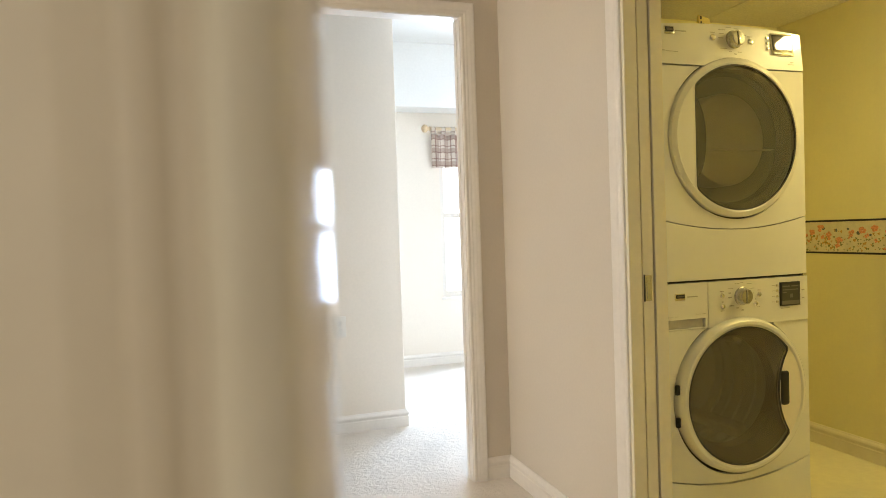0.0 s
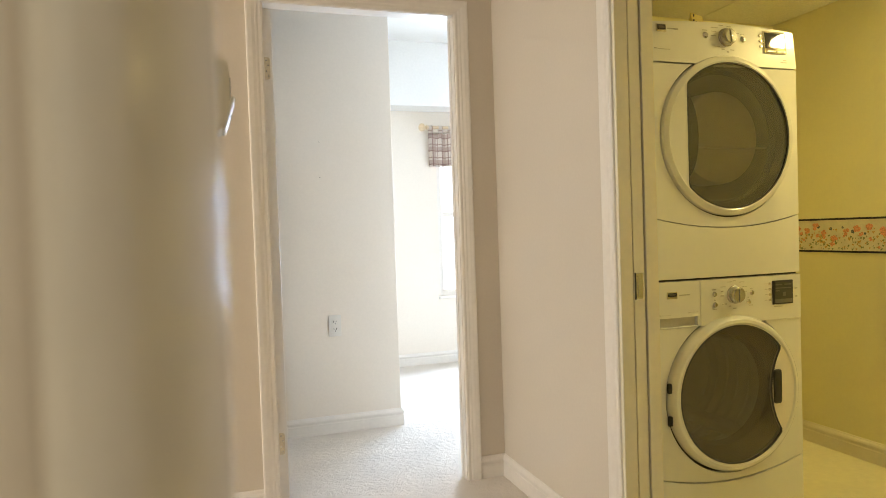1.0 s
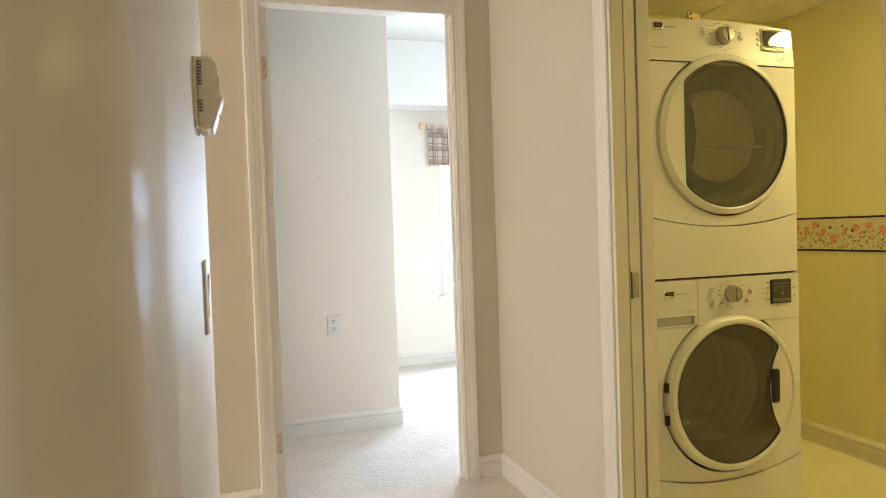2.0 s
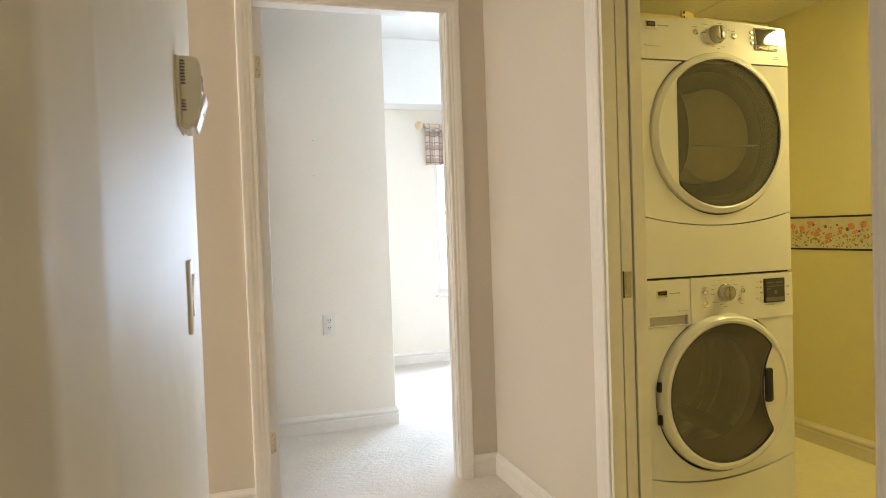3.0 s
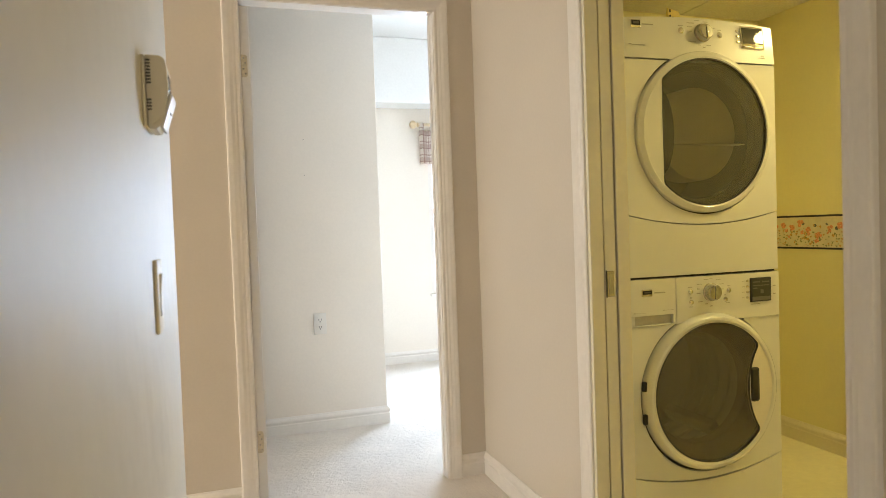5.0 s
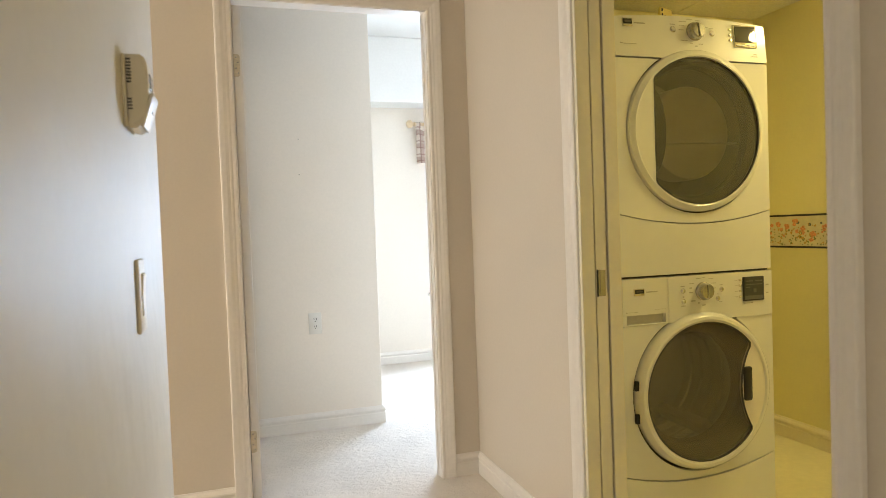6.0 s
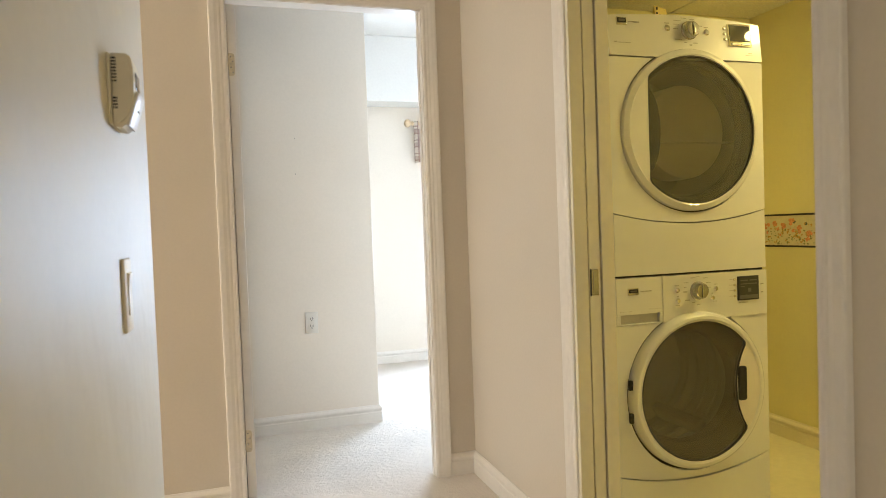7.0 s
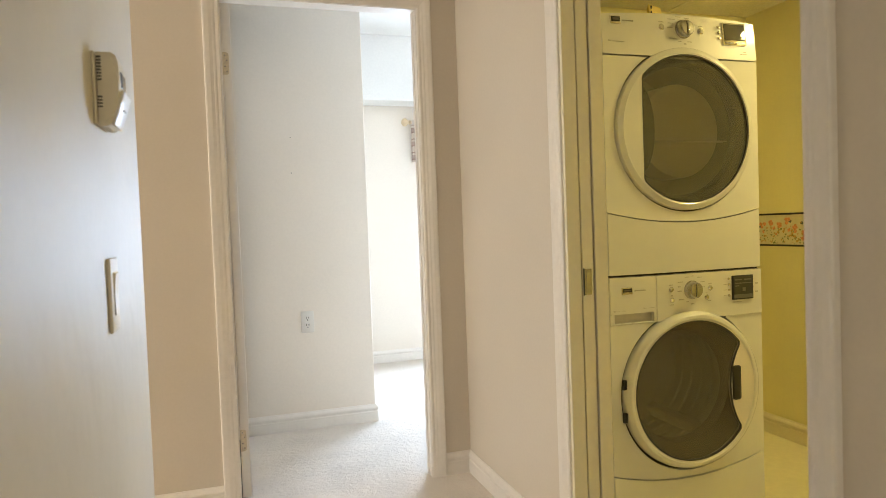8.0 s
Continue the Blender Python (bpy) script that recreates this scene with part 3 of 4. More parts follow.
def printed_marks(parent, y, rows):
    """Small printed legends, as plain broken bars: centre x, z, width, height."""
    for x, z, w, h in rows:
        bm, a, k = bmesh.new(), x - w / 2, int(x * 5000 + z * 3000)
        h = min(h, 0.0042)
        while a < x + w / 2 - 0.0008:
            b = min(a + 0.0026 + 0.0013 * (k % 4), x + w / 2)
            box(bm, (a, y - 0.0010, z - h / 2), (b, y + 0.001, z + h / 2))
            a, k = b + 0.0011, k + 3
        part("printed_mark", bm, GREYLINE, parent, smooth=False)


def badge(parent, x0, z0, x1, z1, y, sub):
    b = part("badge", boxed((x0, y - 0.004, z0), (x1, y + 0.001, z1), 0.0018), CHROME, parent, "chrome maker's badge with a dark field")
    part("badge_field", boxed((x0 + 0.003, y - 0.0055, z0 + 0.008), (x1 - 0.003, y - 0.0035, z1 - 0.003), 0.0008, 1), DARK, b, smooth=False)
    part("badge_mark", boxed((x0 + 0.008, y - 0.0062, z0 + 0.0125), (x1 - 0.008, y - 0.0052, z1 - 0.0075)), LCD_LIGHT, b, smooth=False)
    printed_marks(parent, y, [(sub[0], sub[1], 0.045, 0.004)])


def buttons(parent, y, spots, r):
    for x, z in spots:
        b = part("button", lathe([(r * 1.25, 0.0), (r * 1.25, -0.002), (r, -0.004), (r * 0.8, -0.006), (0.0, -0.0065)], (x, y, z), n=20), CHROME, parent, "chrome push button")


def display(parent, x0, z0, x1, z1, y, lights):
    d = part("display", boxed((x0, y - 0.005, z0), (x1, y + 0.001, z1), 0.002), CHROME if lights else DARK, parent, "framed display panel")
    part("screen", boxed((x0 + 0.006, y - 0.0065, z0 + (0.018 if lights else 0.006)), (x1 - 0.006, y - 0.0045, z1 - 0.006), 0.0006, 1), LCD, d, "dark glossy screen", smooth=False)
    w, hgt = x1 - x0, z1 - z0
    if lights:
        bars = [(0.08, 0.06, 0.36, 0.055), (0.54, 0.06, 0.36, 0.055)]
    else:
        bars = [(0.06, 0.06, 0.88, 0.16), (0.10, 0.80, 0.34, 0.05), (0.54, 0.80, 0.34, 0.05), (0.10, 0.66, 0.78, 0.04), (0.46, 0.34, 0.14, 0.16), (0.10, 0.55, 0.2, 0.04)]
    for fx, fz, fw, fh in bars:
        part("segment", boxed((x0 + fx * w, y - 0.0075, z0 + fz * hgt), (x0 + (fx + fw) * w, y - 0.0062, z0 + (fz + fh) * hgt)), LCD_LIGHT, d, smooth=False)


# dryer
dryer = empty("clothes_dryer", "white front-loading clothes dryer stacked on a washer", "dryer", (MX0, MB, 0.912))
dryer.location = (0, 0, 0)
Z0, Z1 = 0.912, 1.797
cabinet(dryer, Z0, Z1 - 0.01)
arc_d = lambda s: 1.122 - 0.040 * (1 - (2 * s - 1) ** 2)
DC = (1.669, 1.405)
part("front_panel", front_panel(outline(MX0, MX1, 1.652, arc_d), DC, 0.2895, MF, MF + 0.02), ENAMEL, dryer)
part("toe_panel", slab(lambda s: arc_d(s) - 0.0035, lambda s: Z0 - 0.007, MX0, MX1, MF - 0.001, MF + 0.02, bow=0.006), ENAMEL, dryer)
panel = part("control_panel", slab(lambda s: Z1 - 0.004 + 0.016 * (1 - (2 * s - 1) ** 2), lambda s: 1.656, MX0, MX1, MF - 0.004, MF + 0.06, bow=0.001), ENAMEL, dryer, "white control panel")
PY = MF - 0.0052
knob(panel, 1.672, 1.756, PY)
buttons(panel, PY, [(1.583, 1.760), (1.746, 1.753)], 0.009)
buttons(panel, PY, [(1.822, 1.772), (1.822, 1.752), (1.822, 1.732)], 0.005)
badge(panel, 1.379, 1.760, 1.419, 1.788, PY, (1.449, 1.774))
display(panel, 1.836, 1.708, 1.938, 1.790, PY, True)
printed_marks(panel, PY + 0.0004, [(1.372, 1.702, 0.012, 0.003), (1.405, 1.700, 0.05, 0.002), (1.93, 1.685, 0.014, 0.003), (1.925, 1.677, 0.03, 0.002),
                          (1.583, 1.778, 0.02, 0.003), (1.746, 1.771, 0.018, 0.003), (1.626, 1.790, 0.03, 0.0025), (1.655, 1.800, 0.022, 0.0025), (1.690, 1.797, 0.02, 0.0025),
                          (1.622, 1.776, 0.022, 0.0025), (1.618, 1.760, 0.022, 0.0025), (1.626, 1.722, 0.03, 0.003), (1.655, 1.712, 0.014, 0.003), (1.676, 1.704, 0.012, 0.006), (1.695, 1.712, 0.018, 0.003), (1.723, 1.775, 0.016, 0.0025)])
door = part("door_ring", lathe([(0.284, 0.010), (0.284, -0.006), (0.2815, -0.0105), (0.277, -0.0125), (0.266, -0.0175), (0.2635, -0.018), (0.261, -0.0165), (0.261, -0.004), (0.264, 0.008)], (DC[0], MF, DC[1]), n=96), ENAMEL, dryer, "round white door ring")
part("door_plate", door_mesh(DC, 0.256, 0.262, ("chord", -0.185), MF - 0.0165, 0.0, "plate"), ENAMEL, door, "white grip side of the door", smooth=False)
part("glass_rim", door_mesh(DC, 0.2560, 0.0, ("chord", -0.1850), MF - 0.0178, 0.0, "rim"), GASKET, door, "thin dark rim of the window")
pane_part(door_mesh(DC, 0.2565, 0.0, ("chord", -0.1855), MF - 0.013, 0.010, "pane"), GLASS, door, "smoked round window")
# the gasket's outer flange also blackens the gap round the ring as shade
part("door_gasket", lathe([(0.305, 0.022), (0.300, 0.0185), (0.262, 0.0175), (0.262, 0.004), (0.250, 0.010), (0.236, 0.020), (0.228, 0.045), (0.240, 0.06)], (DC[0], MF, DC[1]), n=72), GASKET, dryer)
part("drum", lathe([(0.262, 0.02), (0.262, 0.36), (0.19, 0.37), (0.185, 0.355), (0.0, 0.350)], (DC[0], MF, DC[1]), n=72), DRUM, dryer, "metal drum inside")
# pale solid put behind the pane to imitate a reflection in it
part("door_bowl", lathe([(0.0, 0.100), (0.163, 0.100), (0.170, 0.104), (0.173, 0.112), (0.175, 0.20)], (1.722, MF, 1.415), n=72), PLASTIC, door, "pale disc standing for a reflection in the window")
# thin bar added and placed to fit a bright line in the camera's view
part("drum_rack", boxed((1.495, MF + 0.045, 1.3690), (1.885, MF + 0.075, 1.3730), 0.0015, 1), PLASTIC, dryer, "thin pale bar inside the drum")
# dark crescent-shaped piece added behind the straight side of the window, bulging out
bm = bmesh.new()
crescent = [(DC[0] - 0.186 + 0.060 * math.cos(radians(a)), DC[1] + 0.150 * math.sin(radians(a))) for a in range(-90, 91, 10)]
near, far = ([bm.verts.new((x, y, z)) for x, z in crescent] for y in (MF + 0.003, MF + 0.03))
bm.faces.new(near)
bm.faces.new(far)
for k in range(len(crescent)):
    q = (k + 1) % len(crescent)
    bm.faces.new((near[k], near[q], far[q], far[k]))
part("door_liner", bm, GASKET, door, "dark crescent beside the grip", smooth=False)
lean(panel, 1.656, 0.11)

# washer
washer = empty("washing_machine", "white front-loading washing machine under a dryer", "washer", (0, 0, 0))
W1 = 0.898
cabinet(washer, 0.03, W1)
arc_w = lambda s: 0.214 + 0.010 * s - 0.048 * (1 - (2 * s - 1) ** 2)
WC = (1.667, 0.483)
part("front_panel", front_panel(outline(MX0, MX1, 0.733, arc_w), WC, 0.2895, MF, MF + 0.02), ENAMEL, washer)
part("toe_panel", slab(lambda s: arc_w(s) - 0.0035, lambda s: 0.035, MX0, MX1, MF - 0.001, MF + 0.02, bow=0.006), ENAMEL, washer)
for x in (MX0 + 0.04, MX1 - 0.04):
    for y in (MF + 0.06, MB - 0.06):
        part("levelling_foot", lathe([(0.0, 0.0), (0.024, 0.0), (0.024, 0.012), (0.010, 0.016), (0.010, 0.04)], (x, y, 0.0), "z", 20), DARK, washer)
panel = part("control_panel", slab(lambda s: W1 - 0.001, lambda s: 0.7345, 1.5278, MX1, MF - 0.004, MF + 0.06, bow=0.002), ENAMEL, washer, "white control panel")
drawer = part("detergent_drawer", slab(lambda s: W1 - 0.001, lambda s: 0.771, MX0, 1.5272, MF - 0.004, MF + 0.06), ENAMEL, washer, "white detergent drawer front")
bm = boxed((MX0, MF - 0.003, 0.7345), (1.5272, MF + 0.05, 0.7385), 0.001, 1)
box(bm, (MX0, MF - 0.003, 0.7388), (1.360, MF + 0.05, 0.7705), 0.001, 1)
box(bm, (1.516, MF - 0.003, 0.7388), (1.5272, MF + 0.05, 0.7705), 0.001, 1)
part("drawer_lip", bm, ENAMEL, drawer, smooth=False)
part("drawer_grip", slab(lambda s: 0.7705, lambda s: 0.7388, 1.3602, 1.5158, MF + 0.009, MF + 0.05), GREY_PLASTIC, drawer, "grey recessed finger grip")
PY = MF - 0.006
knob(panel, 1.674, 0.838, PY)
buttons(panel, PY, [(1.588, 0.844), (1.590, 0.806), (1.752, 0.840), (1.736, 0.808)], 0.0075)
buttons(panel, PY + 0.001, [(1.833, 0.868), (1.833, 0.848), (1.833, 0.828), (1.833, 0.808)], 0.004)
badge(drawer, 1.388, 0.838, 1.430, 0.862, MF - 0.004, (1.462, 0.849))
display(panel, 1.846, 0.790, 1.940, 0.878, PY + 0.001, False)
printed_marks(panel, PY + 0.001, [(1.588, 0.860, 0.018, 0.003), (1.590, 0.822, 0.006, 0.005), (1.590, 0.790, 0.018, 0.0025), (1.752, 0.856, 0.014, 0.003), (1.736, 0.824, 0.006, 0.005),
                          (1.748, 0.795, 0.016, 0.003), (1.626, 0.868, 0.02, 0.0025), (1.622, 0.852, 0.012, 0.006), (1.622, 0.836, 0.016, 0.006), (1.630, 0.806, 0.020, 0.010), (1.655, 0.797, 0.010, 0.006), (1.676, 0.788, 0.014, 0.010),
                          (1.655, 0.884, 0.02, 0.0025), (1.676, 0.887, 0.012, 0.0025), (1.708, 0.881, 0.02, 0.0025), (1.720, 0.864, 0.02, 0.0025), (1.722, 0.846, 0.018, 0.0025),
                          (1.818, 0.868, 0.014, 0.002), (1.818, 0.848, 0.014, 0.002), (1.818, 0.828, 0.014, 0.002), (1.818, 0.808, 0.014, 0.002), (1.872, 0.782, 0.04, 0.003), (1.958, 0.845, 0.012, 0.005), (1.958, 0.815, 0.010, 0.014)])
printed_marks(drawer, MF - 0.003, [(1.360, 0.782, 0.008, 0.004), (1.385, 0.782, 0.035, 0.002), (1.478, 0.786, 0.008, 0.004), (1.502, 0.786, 0.034, 0.002)])
door = part("door_ring", lathe([(0.281, 0.010), (0.280, -0.010), (0.275, -0.024), (0.267, -0.031), (0.257, -0.032), (0.2515, -0.028), (0.251, -0.006), (0.262, 0.008)], (WC[0], MF, WC[1]), n=96), ENAMEL, washer, "round white door ring")
CLIP = ("arc", 0.426, 0.278)
part("door_plate", door_mesh(WC, 0.246, 0.2525, CLIP, MF - 0.027, 0.0, "plate"), PLASTIC, door, "white grip side of the door", smooth=False)
part("glass_rim", door_mesh(WC, 0.2460, 0.0, CLIP, MF - 0.0285, 0.0, "rim"), GASKET, door, "thin dark rim of the window")
pane_part(door_mesh(WC, 0.2465, 0.0, CLIP, MF - 0.023, 0.026, "pane"), GLASS_DARK, door, "dark smoked round window")
bm = boxed((1.822, MF - 0.034, 0.432), (1.857, MF - 0.022, 0.556), 0.009, 3)
part("handle_pocket", bm, DARK, door, "black door handle pocket")
for z in (0.529, 0.415):
    part("hinge_cover", boxed((1.379, MF - 0.016, z - 0.017), (1.393, MF - 0.004, z + 0.017), 0.002), DARK, door, "small black hinge cover")
# here too the outer flange gives the ring's gap its dark shade
part("door_gasket", lathe([(0.305, 0.022), (0.300, 0.0185), (0.262, 0.0175), (0.262, 0.004), (0.245, 0.010), (0.225, 0.030), (0.205, 0.05), (0.20, 0.09), (0.215, 0.10)], (WC[0], MF, WC[1]), n=72), GASKET, washer, "grey rubber gasket")
part("drum", lathe([(0.25, 0.09), (0.25, 0.42), (0.12, 0.44), (0.0, 0.40)], (WC[0], MF, WC[1]), n=72), DRUM, washer, "steel drum inside")

for k in range(3):
    a = 0.5 + k * 2.0944
    bm = boxed((-0.022, MF + 0.11, 0.185), (0.022, MF + 0.40, 0.246), 0.012, 3)
    bm.transform(Matrix.Translation((WC[0], 0, WC[1])) @ Matrix.Rotation(a, 4, "Y"))
    part("drum_paddle", bm, DRUM, washer, "steel drum paddle")
for k in range(5):
    y = 0.13 + k * 0.06
    part("drum_rib", lathe([(0.250, y - 0.006), (0.243, y), (0.250, y + 0.006)], (WC[0], MF, WC[1]), n=72), DRUM, washer)

# the joint between the two machines
part("stacking_strip", boxed((MX0 + 0.006, MF + 0.012, 0.898), (MX1 - 0.006, MB - 0.01, 0.912)), DARK, dryer, "dark joint below the dryer", smooth=False)

# paper tag on the dryer
tag = empty("paper_tag", "small folded yellow paper tag lying on the dryer", "tag", (0, 0, 0))
bm = bmesh.new()
v = [bm.verts.new(p) for p in ((1.592, 2.585, 1.7875), (1.652, 2.595, 1.7875), (1.648, 2.612, 1.858), (1.590, 2.604, 1.866), (1.592, 2.63, 1.7875), (1.650, 2.64, 1.7875))]
bm.faces.new((v[0], v[1], v[2], v[3]))
bm.faces.new((v[3], v[2], v[5], v[4]))
part("tag_paper", bm, LABEL_Y, tag, smooth=False)
for x, z, w, h in ((1.598, 1.850, 0.005, 0.010), (1.594, 1.832, 0.005, 0.007), (1.606, 1.829, 0.005, 0.004), (1.620, 1.828, 0.006, 0.004)):
    yy = 2.585 + (z - 1.7875) * 0.27 + (x - 1.592) * 0.17
    part("printed_mark", boxed((x, yy - 0.004, z), (x + w, yy - 0.002, z + h)), DARK, tag, smooth=False)

# laundry ceiling lamp
lamp = empty("ceiling_lamp", "flush round ceiling lamp with a glowing shallow dome", "lamp", (0, 0, 0))
LX, LY = 2.535, 2.03
part("lamp_base", lathe([(0.0, 2.098), (0.106, 2.098), (0.108, 2.090), (0.104, 2.076), (0.094, 2.072), (0.092, 2.080), (0.0, 2.082)], (LX, LY, 0), "z", 48), PLASTIC, lamp, "white metal lamp base")
part("diffuser", lathe([(0.091, 2.078), (0.089, 2.070), (0.076, 2.062), (0.054, 2.056), (0.028, 2.053), (0.0, 2.052)], (LX, LY, 0), "z", 48), glow("warm_lamp_glass", (1.0, 0.80, 0.32), LAUNDRY_E), lamp, "glowing shallow glass dome")

# ---- floral wallpaper border ----
border = empty("trim_wallpaper_border", "cream floral wallpaper border edged in navy", "border", (0, 0, 0), "structure")
part("border_paper", boxed((2.6635, 1.1, 0.948), (2.665, 3.30, 1.098)), PAPER, border, smooth=False)
for z in (0.944, 1.096):
    part("border_band", boxed((2.6625, 1.1, z - 0.0045), (2.665, 3.30, z + 0.0045)), NAVY, border, "navy edge band", smooth=False)
rng = random.Random(7)


def blossom(bm, y, z, r, petals, x):
    """A flat printed flower of uneven petals."""
    for k in range(petals):
        a = 2 * math.pi * (k + rng.random() * 0.5) / petals
        cy, cz, q = y + 0.55 * r * math.cos(a), z + 0.5 * r * math.sin(a), r * rng.uniform(0.42, 0.62)
        ring = [bm.verts.new((x - 0.0002 * k, cy + q * math.cos(b) * rng.uniform(0.8, 1.1), cz + q * math.sin(b) * rng.uniform(0.7, 1.0))) for b in [2 * math.pi * i / 9 for i in range(9)]]
        bm.faces.new(ring)


prints = {n: bmesh.new() for n in ("coral", "leaf", "slate", "ochre")}
y = 1.12
while y < 3.28:
    blossom(prints["coral"], y, 1.030 + rng.uniform(-0.026, 0.034), rng.uniform(0.015, 0.023), rng.choice((3, 4, 5)), 2.6628)
    blossom(prints["coral"], y + rng.uniform(-0.025, 0.03), 1.0 + rng.uniform(-0.035, 0.03), rng.uniform(0.006, 0.013), 4, 2.6628)
    if rng.random() < 0.7:
        blossom(prints["slate"], y + rng.uniform(0.018, 0.03), 1.025 + rng.uniform(-0.03, 0.045), rng.uniform(0.006, 0.010), 5, 2.6631)
    for k in range(14):
        blossom(prints["leaf"], y + rng.uniform(-0.03, 0.03), 0.988 + rng.uniform(-0.034, 0.04), rng.uniform(0.002, 0.006), 3, 2.6633)
    for k in range(9):
        blossom(prints["ochre"], y + rng.uniform(-0.03, 0.03), 0.992 + rng.uniform(-0.036, 0.06), rng.uniform(0.003, 0.008), 3, 2.6632)
    y += rng.uniform(0.042, 0.066)
for n, m in (("coral", CORAL), ("leaf", LEAF), ("slate", BLUE), ("ochre", OCHRE)):
    part("printed_flowers", prints[n], m, border, n + " printed flowers", smooth=False)

# ---- thermostat and switch on the hall wall ----
thermo = empty("thermostat", "ivory plastic wall thermostat with side vents", "thermostat", (0, 0, 0))
TX = -0.072
bm = bmesh.new()
side = [(0.0, 1.284), (0.0, 1.390), (0.006, 1.396), (0.027, 1.396), (0.034, 1.391), (0.037, 1.380), (0.0385, 1.350), (0.037, 1.325), (0.031, 1.298), (0.024, 1.281), (0.018, 1.276), (0.010, 1.276)]
lo = [bm.verts.new((TX + d, 1.7370, z)) for d, z in side]
hi = [bm.verts.new((TX + d, 1.8270, z)) for d, z in side]
n = len(side)
for i in range(n):
    bm.faces.new((lo[i], lo[(i + 1) % n], hi[(i + 1) % n], hi[i]))
caps = [bm.faces.new(lo), bm.faces.new(hi)]
bmesh.ops.bevel(bm, geom=[e for f in caps for e in f.edges], offset=0.007, segments=4, affect="EDGES")
body = part("thermostat_case", bm, IVORY, thermo)
part("wall_plate", boxed((TX, 1.7310, 1.278), (TX + 0.005, 1.8330, 1.394), 0.002), IVORY, thermo)
for z in [1.386 - 0.0052 * k for k in range(8)] + [1.322 - 0.0052 * k for k in range(4)]:
    part("vent_slot", boxed((TX + 0.0065, 1.7355, z - 0.0011), (TX + 0.0135, 1.7375, z + 0.0011)), DARK, body, smooth=False)
part("thermostat_display", boxed((TX + 0.0365, 1.7600, 1.342), (TX + 0.0395, 1.8050, 1.368), 0.001), LCD, thermo, "grey display")
bm = boxed((-0.003, 1.7440, -0.029), (0.003, 1.8200, 0.029), 0.0025)
bm.transform(Matrix.Translation((TX + 0.0345, 0, 1.3065)) @ Matrix.Rotation(radians(17), 4, "Y"))
part("thermostat_cover", bm, PLASTIC, thermo, "white flip cover")
part("cover_mark", boxed((TX + 0.0375, 1.7760, 1.3055), (TX + 0.0392, 1.7960, 1.3085)), GREYLINE, thermo, smooth=False)

switch = empty("light_switch", "ivory rocker light switch on the hall wall", "switch", (0, 0, 0))
part("switch_plate", boxed((TX, 1.768, 0.934), (TX + 0.007, 1.840, 1.060), 0.003), IVORY, switch)
bm = bmesh.new()
prof = [(0.006, 0.962), (0.0095, 0.964), (0.0085, 0.998), (0.0115, 1.034), (0.006, 1.036)]
lo = [bm.verts.new((TX + d, 1.787, z)) for d, z in prof]
hi = [bm.verts.new((TX + d, 1.821, z)) for d, z in prof]
n = len(prof)
for i in range(n):
    bm.faces.new((lo[i], lo[(i + 1) % n], hi[(i + 1) % n], hi[i]))
bm.faces.new(lo)
bm.faces.new(hi)
part("rocker", bm, IVORY, switch, "ivory rocker", smooth=False)

# ---- bedroom outlet and nails ----
outlet = empty("wall_outlet", "white double electrical outlet on the bedroom wall", "outlet", (0, 0, 0))
OX, OZ, OY = 0.506, 0.596, 4.25
part("outlet_plate", boxed((OX - 0.035, OY - 0.006, OZ - 0.059), (OX + 0.035, OY, OZ + 0.059), 0.003), PLASTIC, outlet)
for dz in (-0.02, 0.02):
    sock = part("socket", lathe([(0.017, 0.0), (0.017, -0.0015), (0.0, -0.0018)], (OX, OY - 0.006, OZ + dz), n=24), PLASTIC, outlet)
    for dx, dd in ((-0.0065, 0.004), (0.0065, 0.004)):
        part("slot", boxed((OX + dx - 0.0015, OY - 0.0088, OZ + dz + dd - 0.005), (OX + dx + 0.0015, OY - 0.0072, OZ + dz + dd + 0.005)), DARK, sock, smooth=False)
    part("slot", boxed((OX - 0.0025, OY - 0.0088, OZ + dz - 0.011), (OX + 0.0025, OY - 0.0072, OZ + dz - 0.006)), DARK, sock, smooth=False)
for x, z in ((0.456, 1.612), (0.454, 1.418)):
    tagged(finish("wall_nail", lathe([(0.0028, 0.0), (0.0028, -0.002), (0.0, -0.003)], (x, 4.25, z), n=12), BRUSHED, True), "small nail in the off-white bedroom wall", "nail", "nails in the wall")

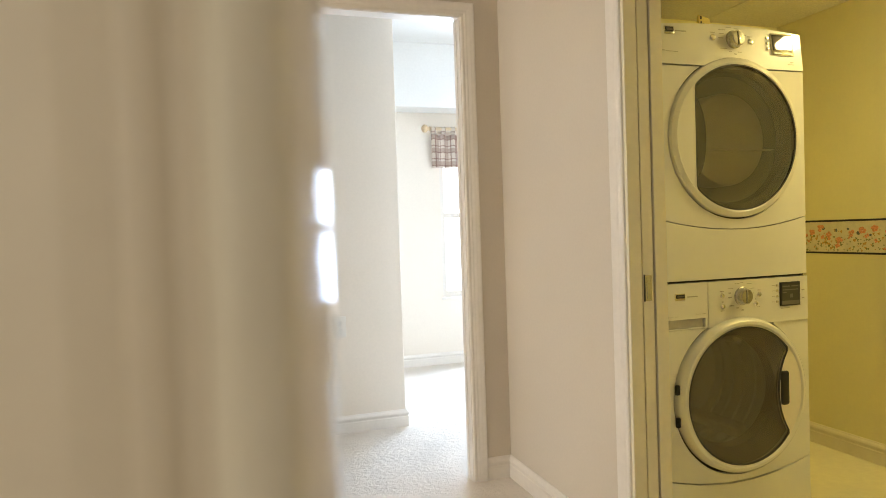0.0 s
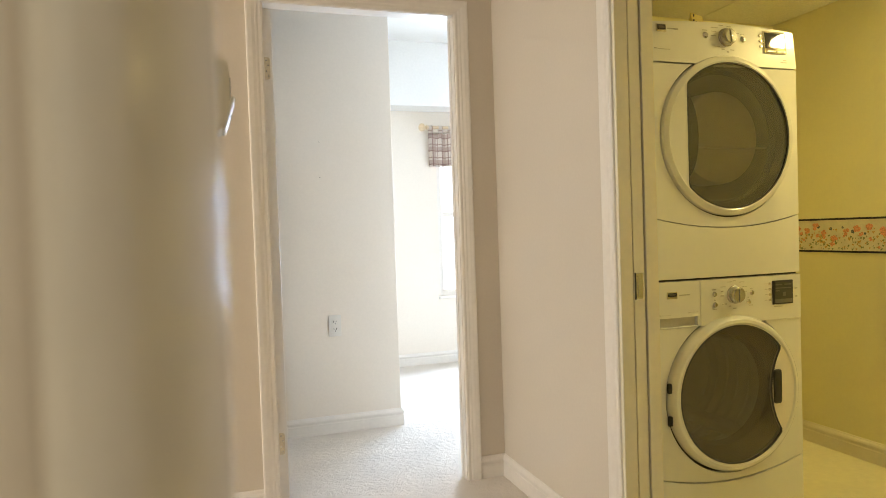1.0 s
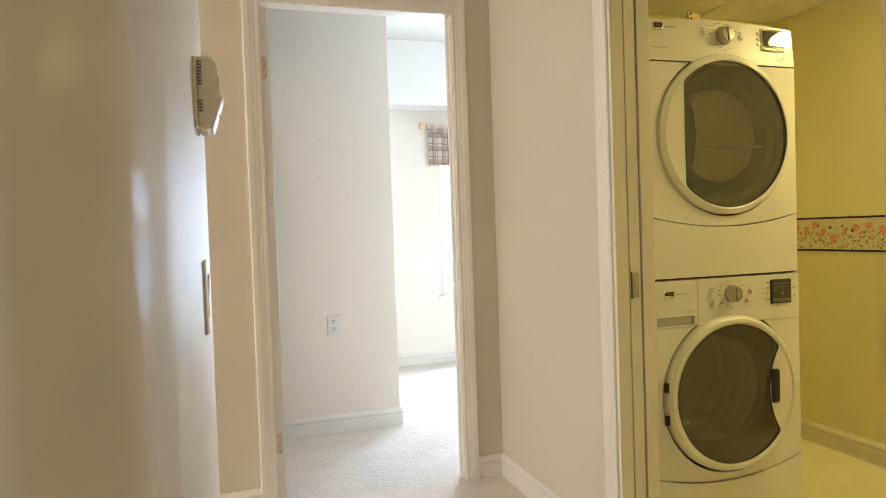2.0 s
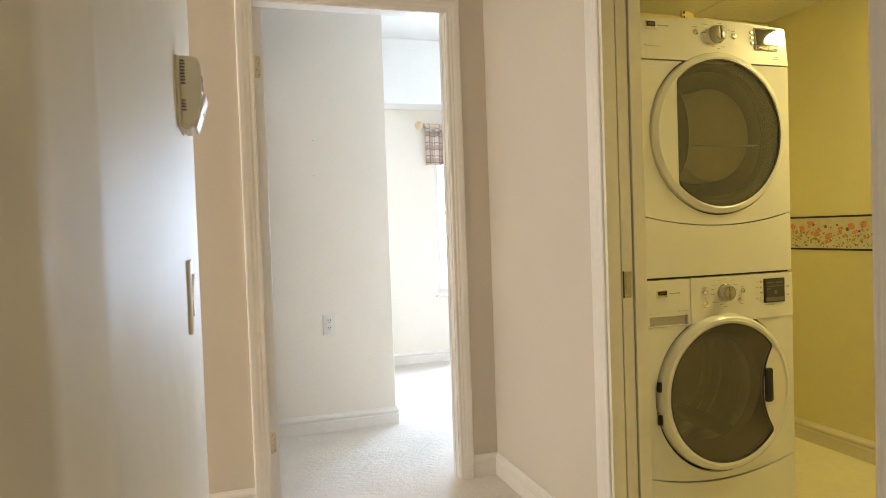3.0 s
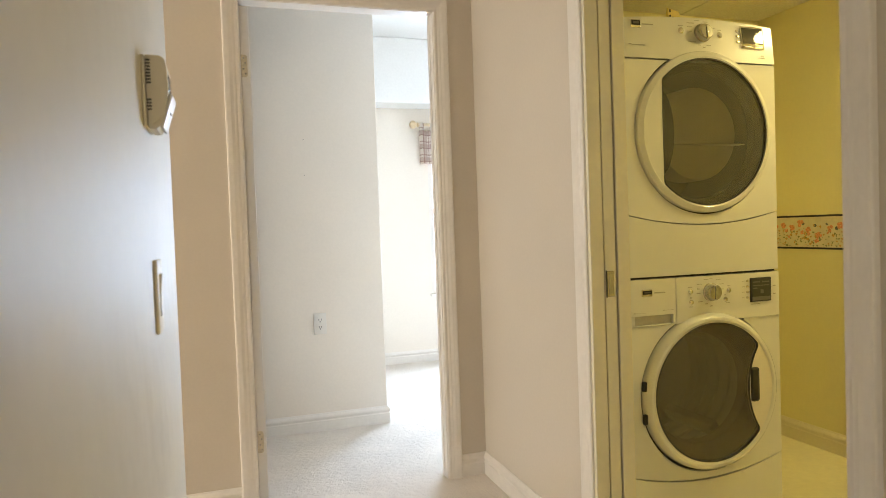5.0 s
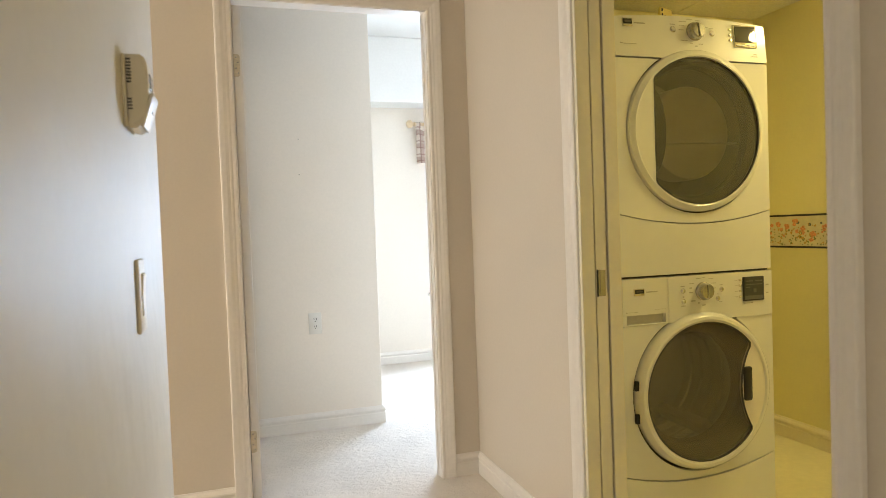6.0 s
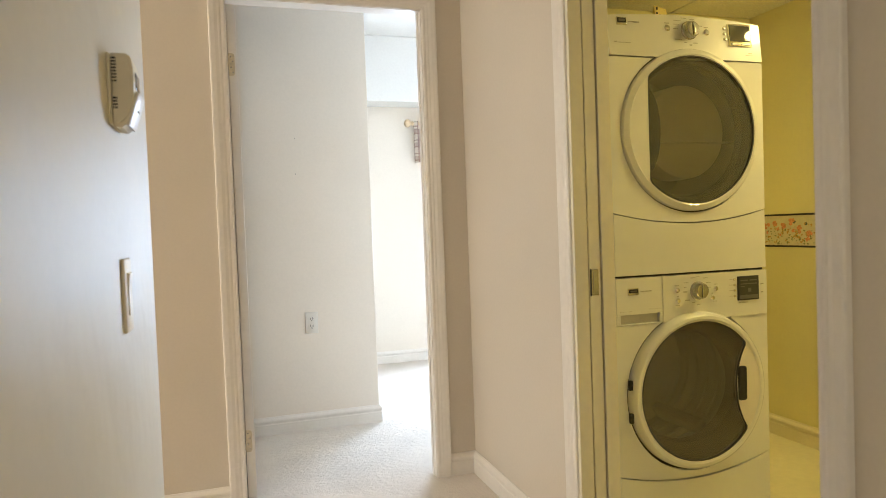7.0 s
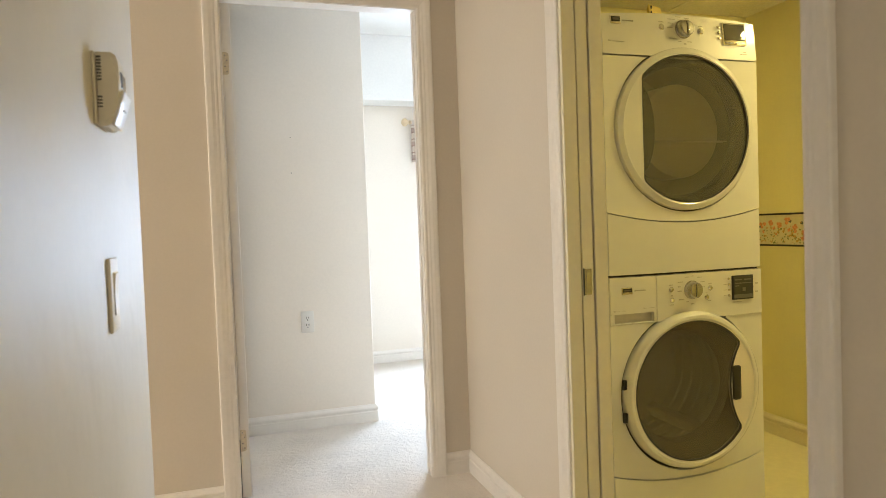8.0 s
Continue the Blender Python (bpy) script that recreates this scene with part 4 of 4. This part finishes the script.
# ---- curtain rod and valance ----
rod = empty("curtain_rod", "pale wooden curtain rod with turned finials", "curtain rod", (0, 0, 0))
RY, RZ = 5.765, 1.954
part("rod_pole", lathe([(0.013, 1.552), (0.013, 2.82)], (0, RY, RZ), "x", 24), WOOD, rod)
for x, s in ((1.552, -1), (2.82, 1)):
    part("finial", lathe([(0.013, 0.0), (0.020, 0.004 * s), (0.020, 0.010 * s), (0.012, 0.015 * s), (0.016, 0.022 * s), (0.030, 0.034 * s), (0.034, 0.048 * s), (0.028, 0.064 * s), (0.014, 0.074 * s), (0.0, 0.077 * s)], (x, RY, RZ), "x", 28), WOOD, rod, "turned wooden finial")
    part("bracket", boxed((x + 0.03 * (-s) - 0.01, RY, RZ - 0.02), (x + 0.03 * (-s) + 0.01, 5.84, RZ + 0.005), 0.003), WOOD, rod)

valance = empty("valance_curtain", "plaid tab-top valance in cream, brown and red", "curtain", (0, 0, 0))


def cloth_mesh(x0, x1, z0, z1, fold, nx=160, nz=6):
    bm = bmesh.new()
    uv = bm.loops.layers.uv.new("UVMap")
    grid, where = [], {}
    for j in range(nz + 1):
        row = []
        for i in range(nx + 1):
            s, h = i / nx, j / nz
            x = x0 + (x1 - x0) * s
            wave = fold * (0.6 + 0.4 * (1 - h)) * (math.sin(x * 46) + 0.5 * math.sin(x * 93 + 1.3))
            sag = -0.012 * abs(math.sin(math.pi * (x - 1.575) / 0.085)) * h
            v = bm.verts.new((x, RY + wave, z0 + (z1 - z0) * h + sag))
            where[v] = (x * 1.25, z0 + (z1 - z0) * h)
            row.append(v)
        grid.append(row)
    for a, b in zip(grid, grid[1:]):
        for i in range(nx):
            f = bm.faces.new((a[i], a[i + 1], b[i + 1], b[i]))
            for l in f.loops:
                l[uv].uv = where[l.vert]
    return bm


c = part("valance_cloth", cloth_mesh(1.560, 2.80, 1.635, 1.913, 0.018), CLOTH, valance)
c.modifiers.new("thickness", "SOLIDIFY").thickness = 0.002
for k in range(15):
    x = 1.575 + k * 0.085
    bm = bmesh.new()
    uv = bm.loops.layers.uv.new("UVMap")
    ring = [(RY - 0.006, 1.906), (RY - 0.017, RZ - 0.008), (RY - 0.012, RZ + 0.012), (RY, RZ + 0.017), (RY + 0.012, RZ + 0.012), (RY + 0.017, RZ - 0.008), (RY + 0.006, 1.906)]
    lo = [bm.verts.new((x - 0.017, a, b)) for a, b in ring]
    hi = [bm.verts.new((x + 0.017, a, b)) for a, b in ring]
    for i in range(len(ring) - 1):
        f = bm.faces.new((lo[i], hi[i], hi[i + 1], lo[i + 1]))
        for l in f.loops:
            l[uv].uv = (l.vert.co.x * 1.25, l.vert.co.z)
    part("curtain_tab", bm, CLOTH, valance)
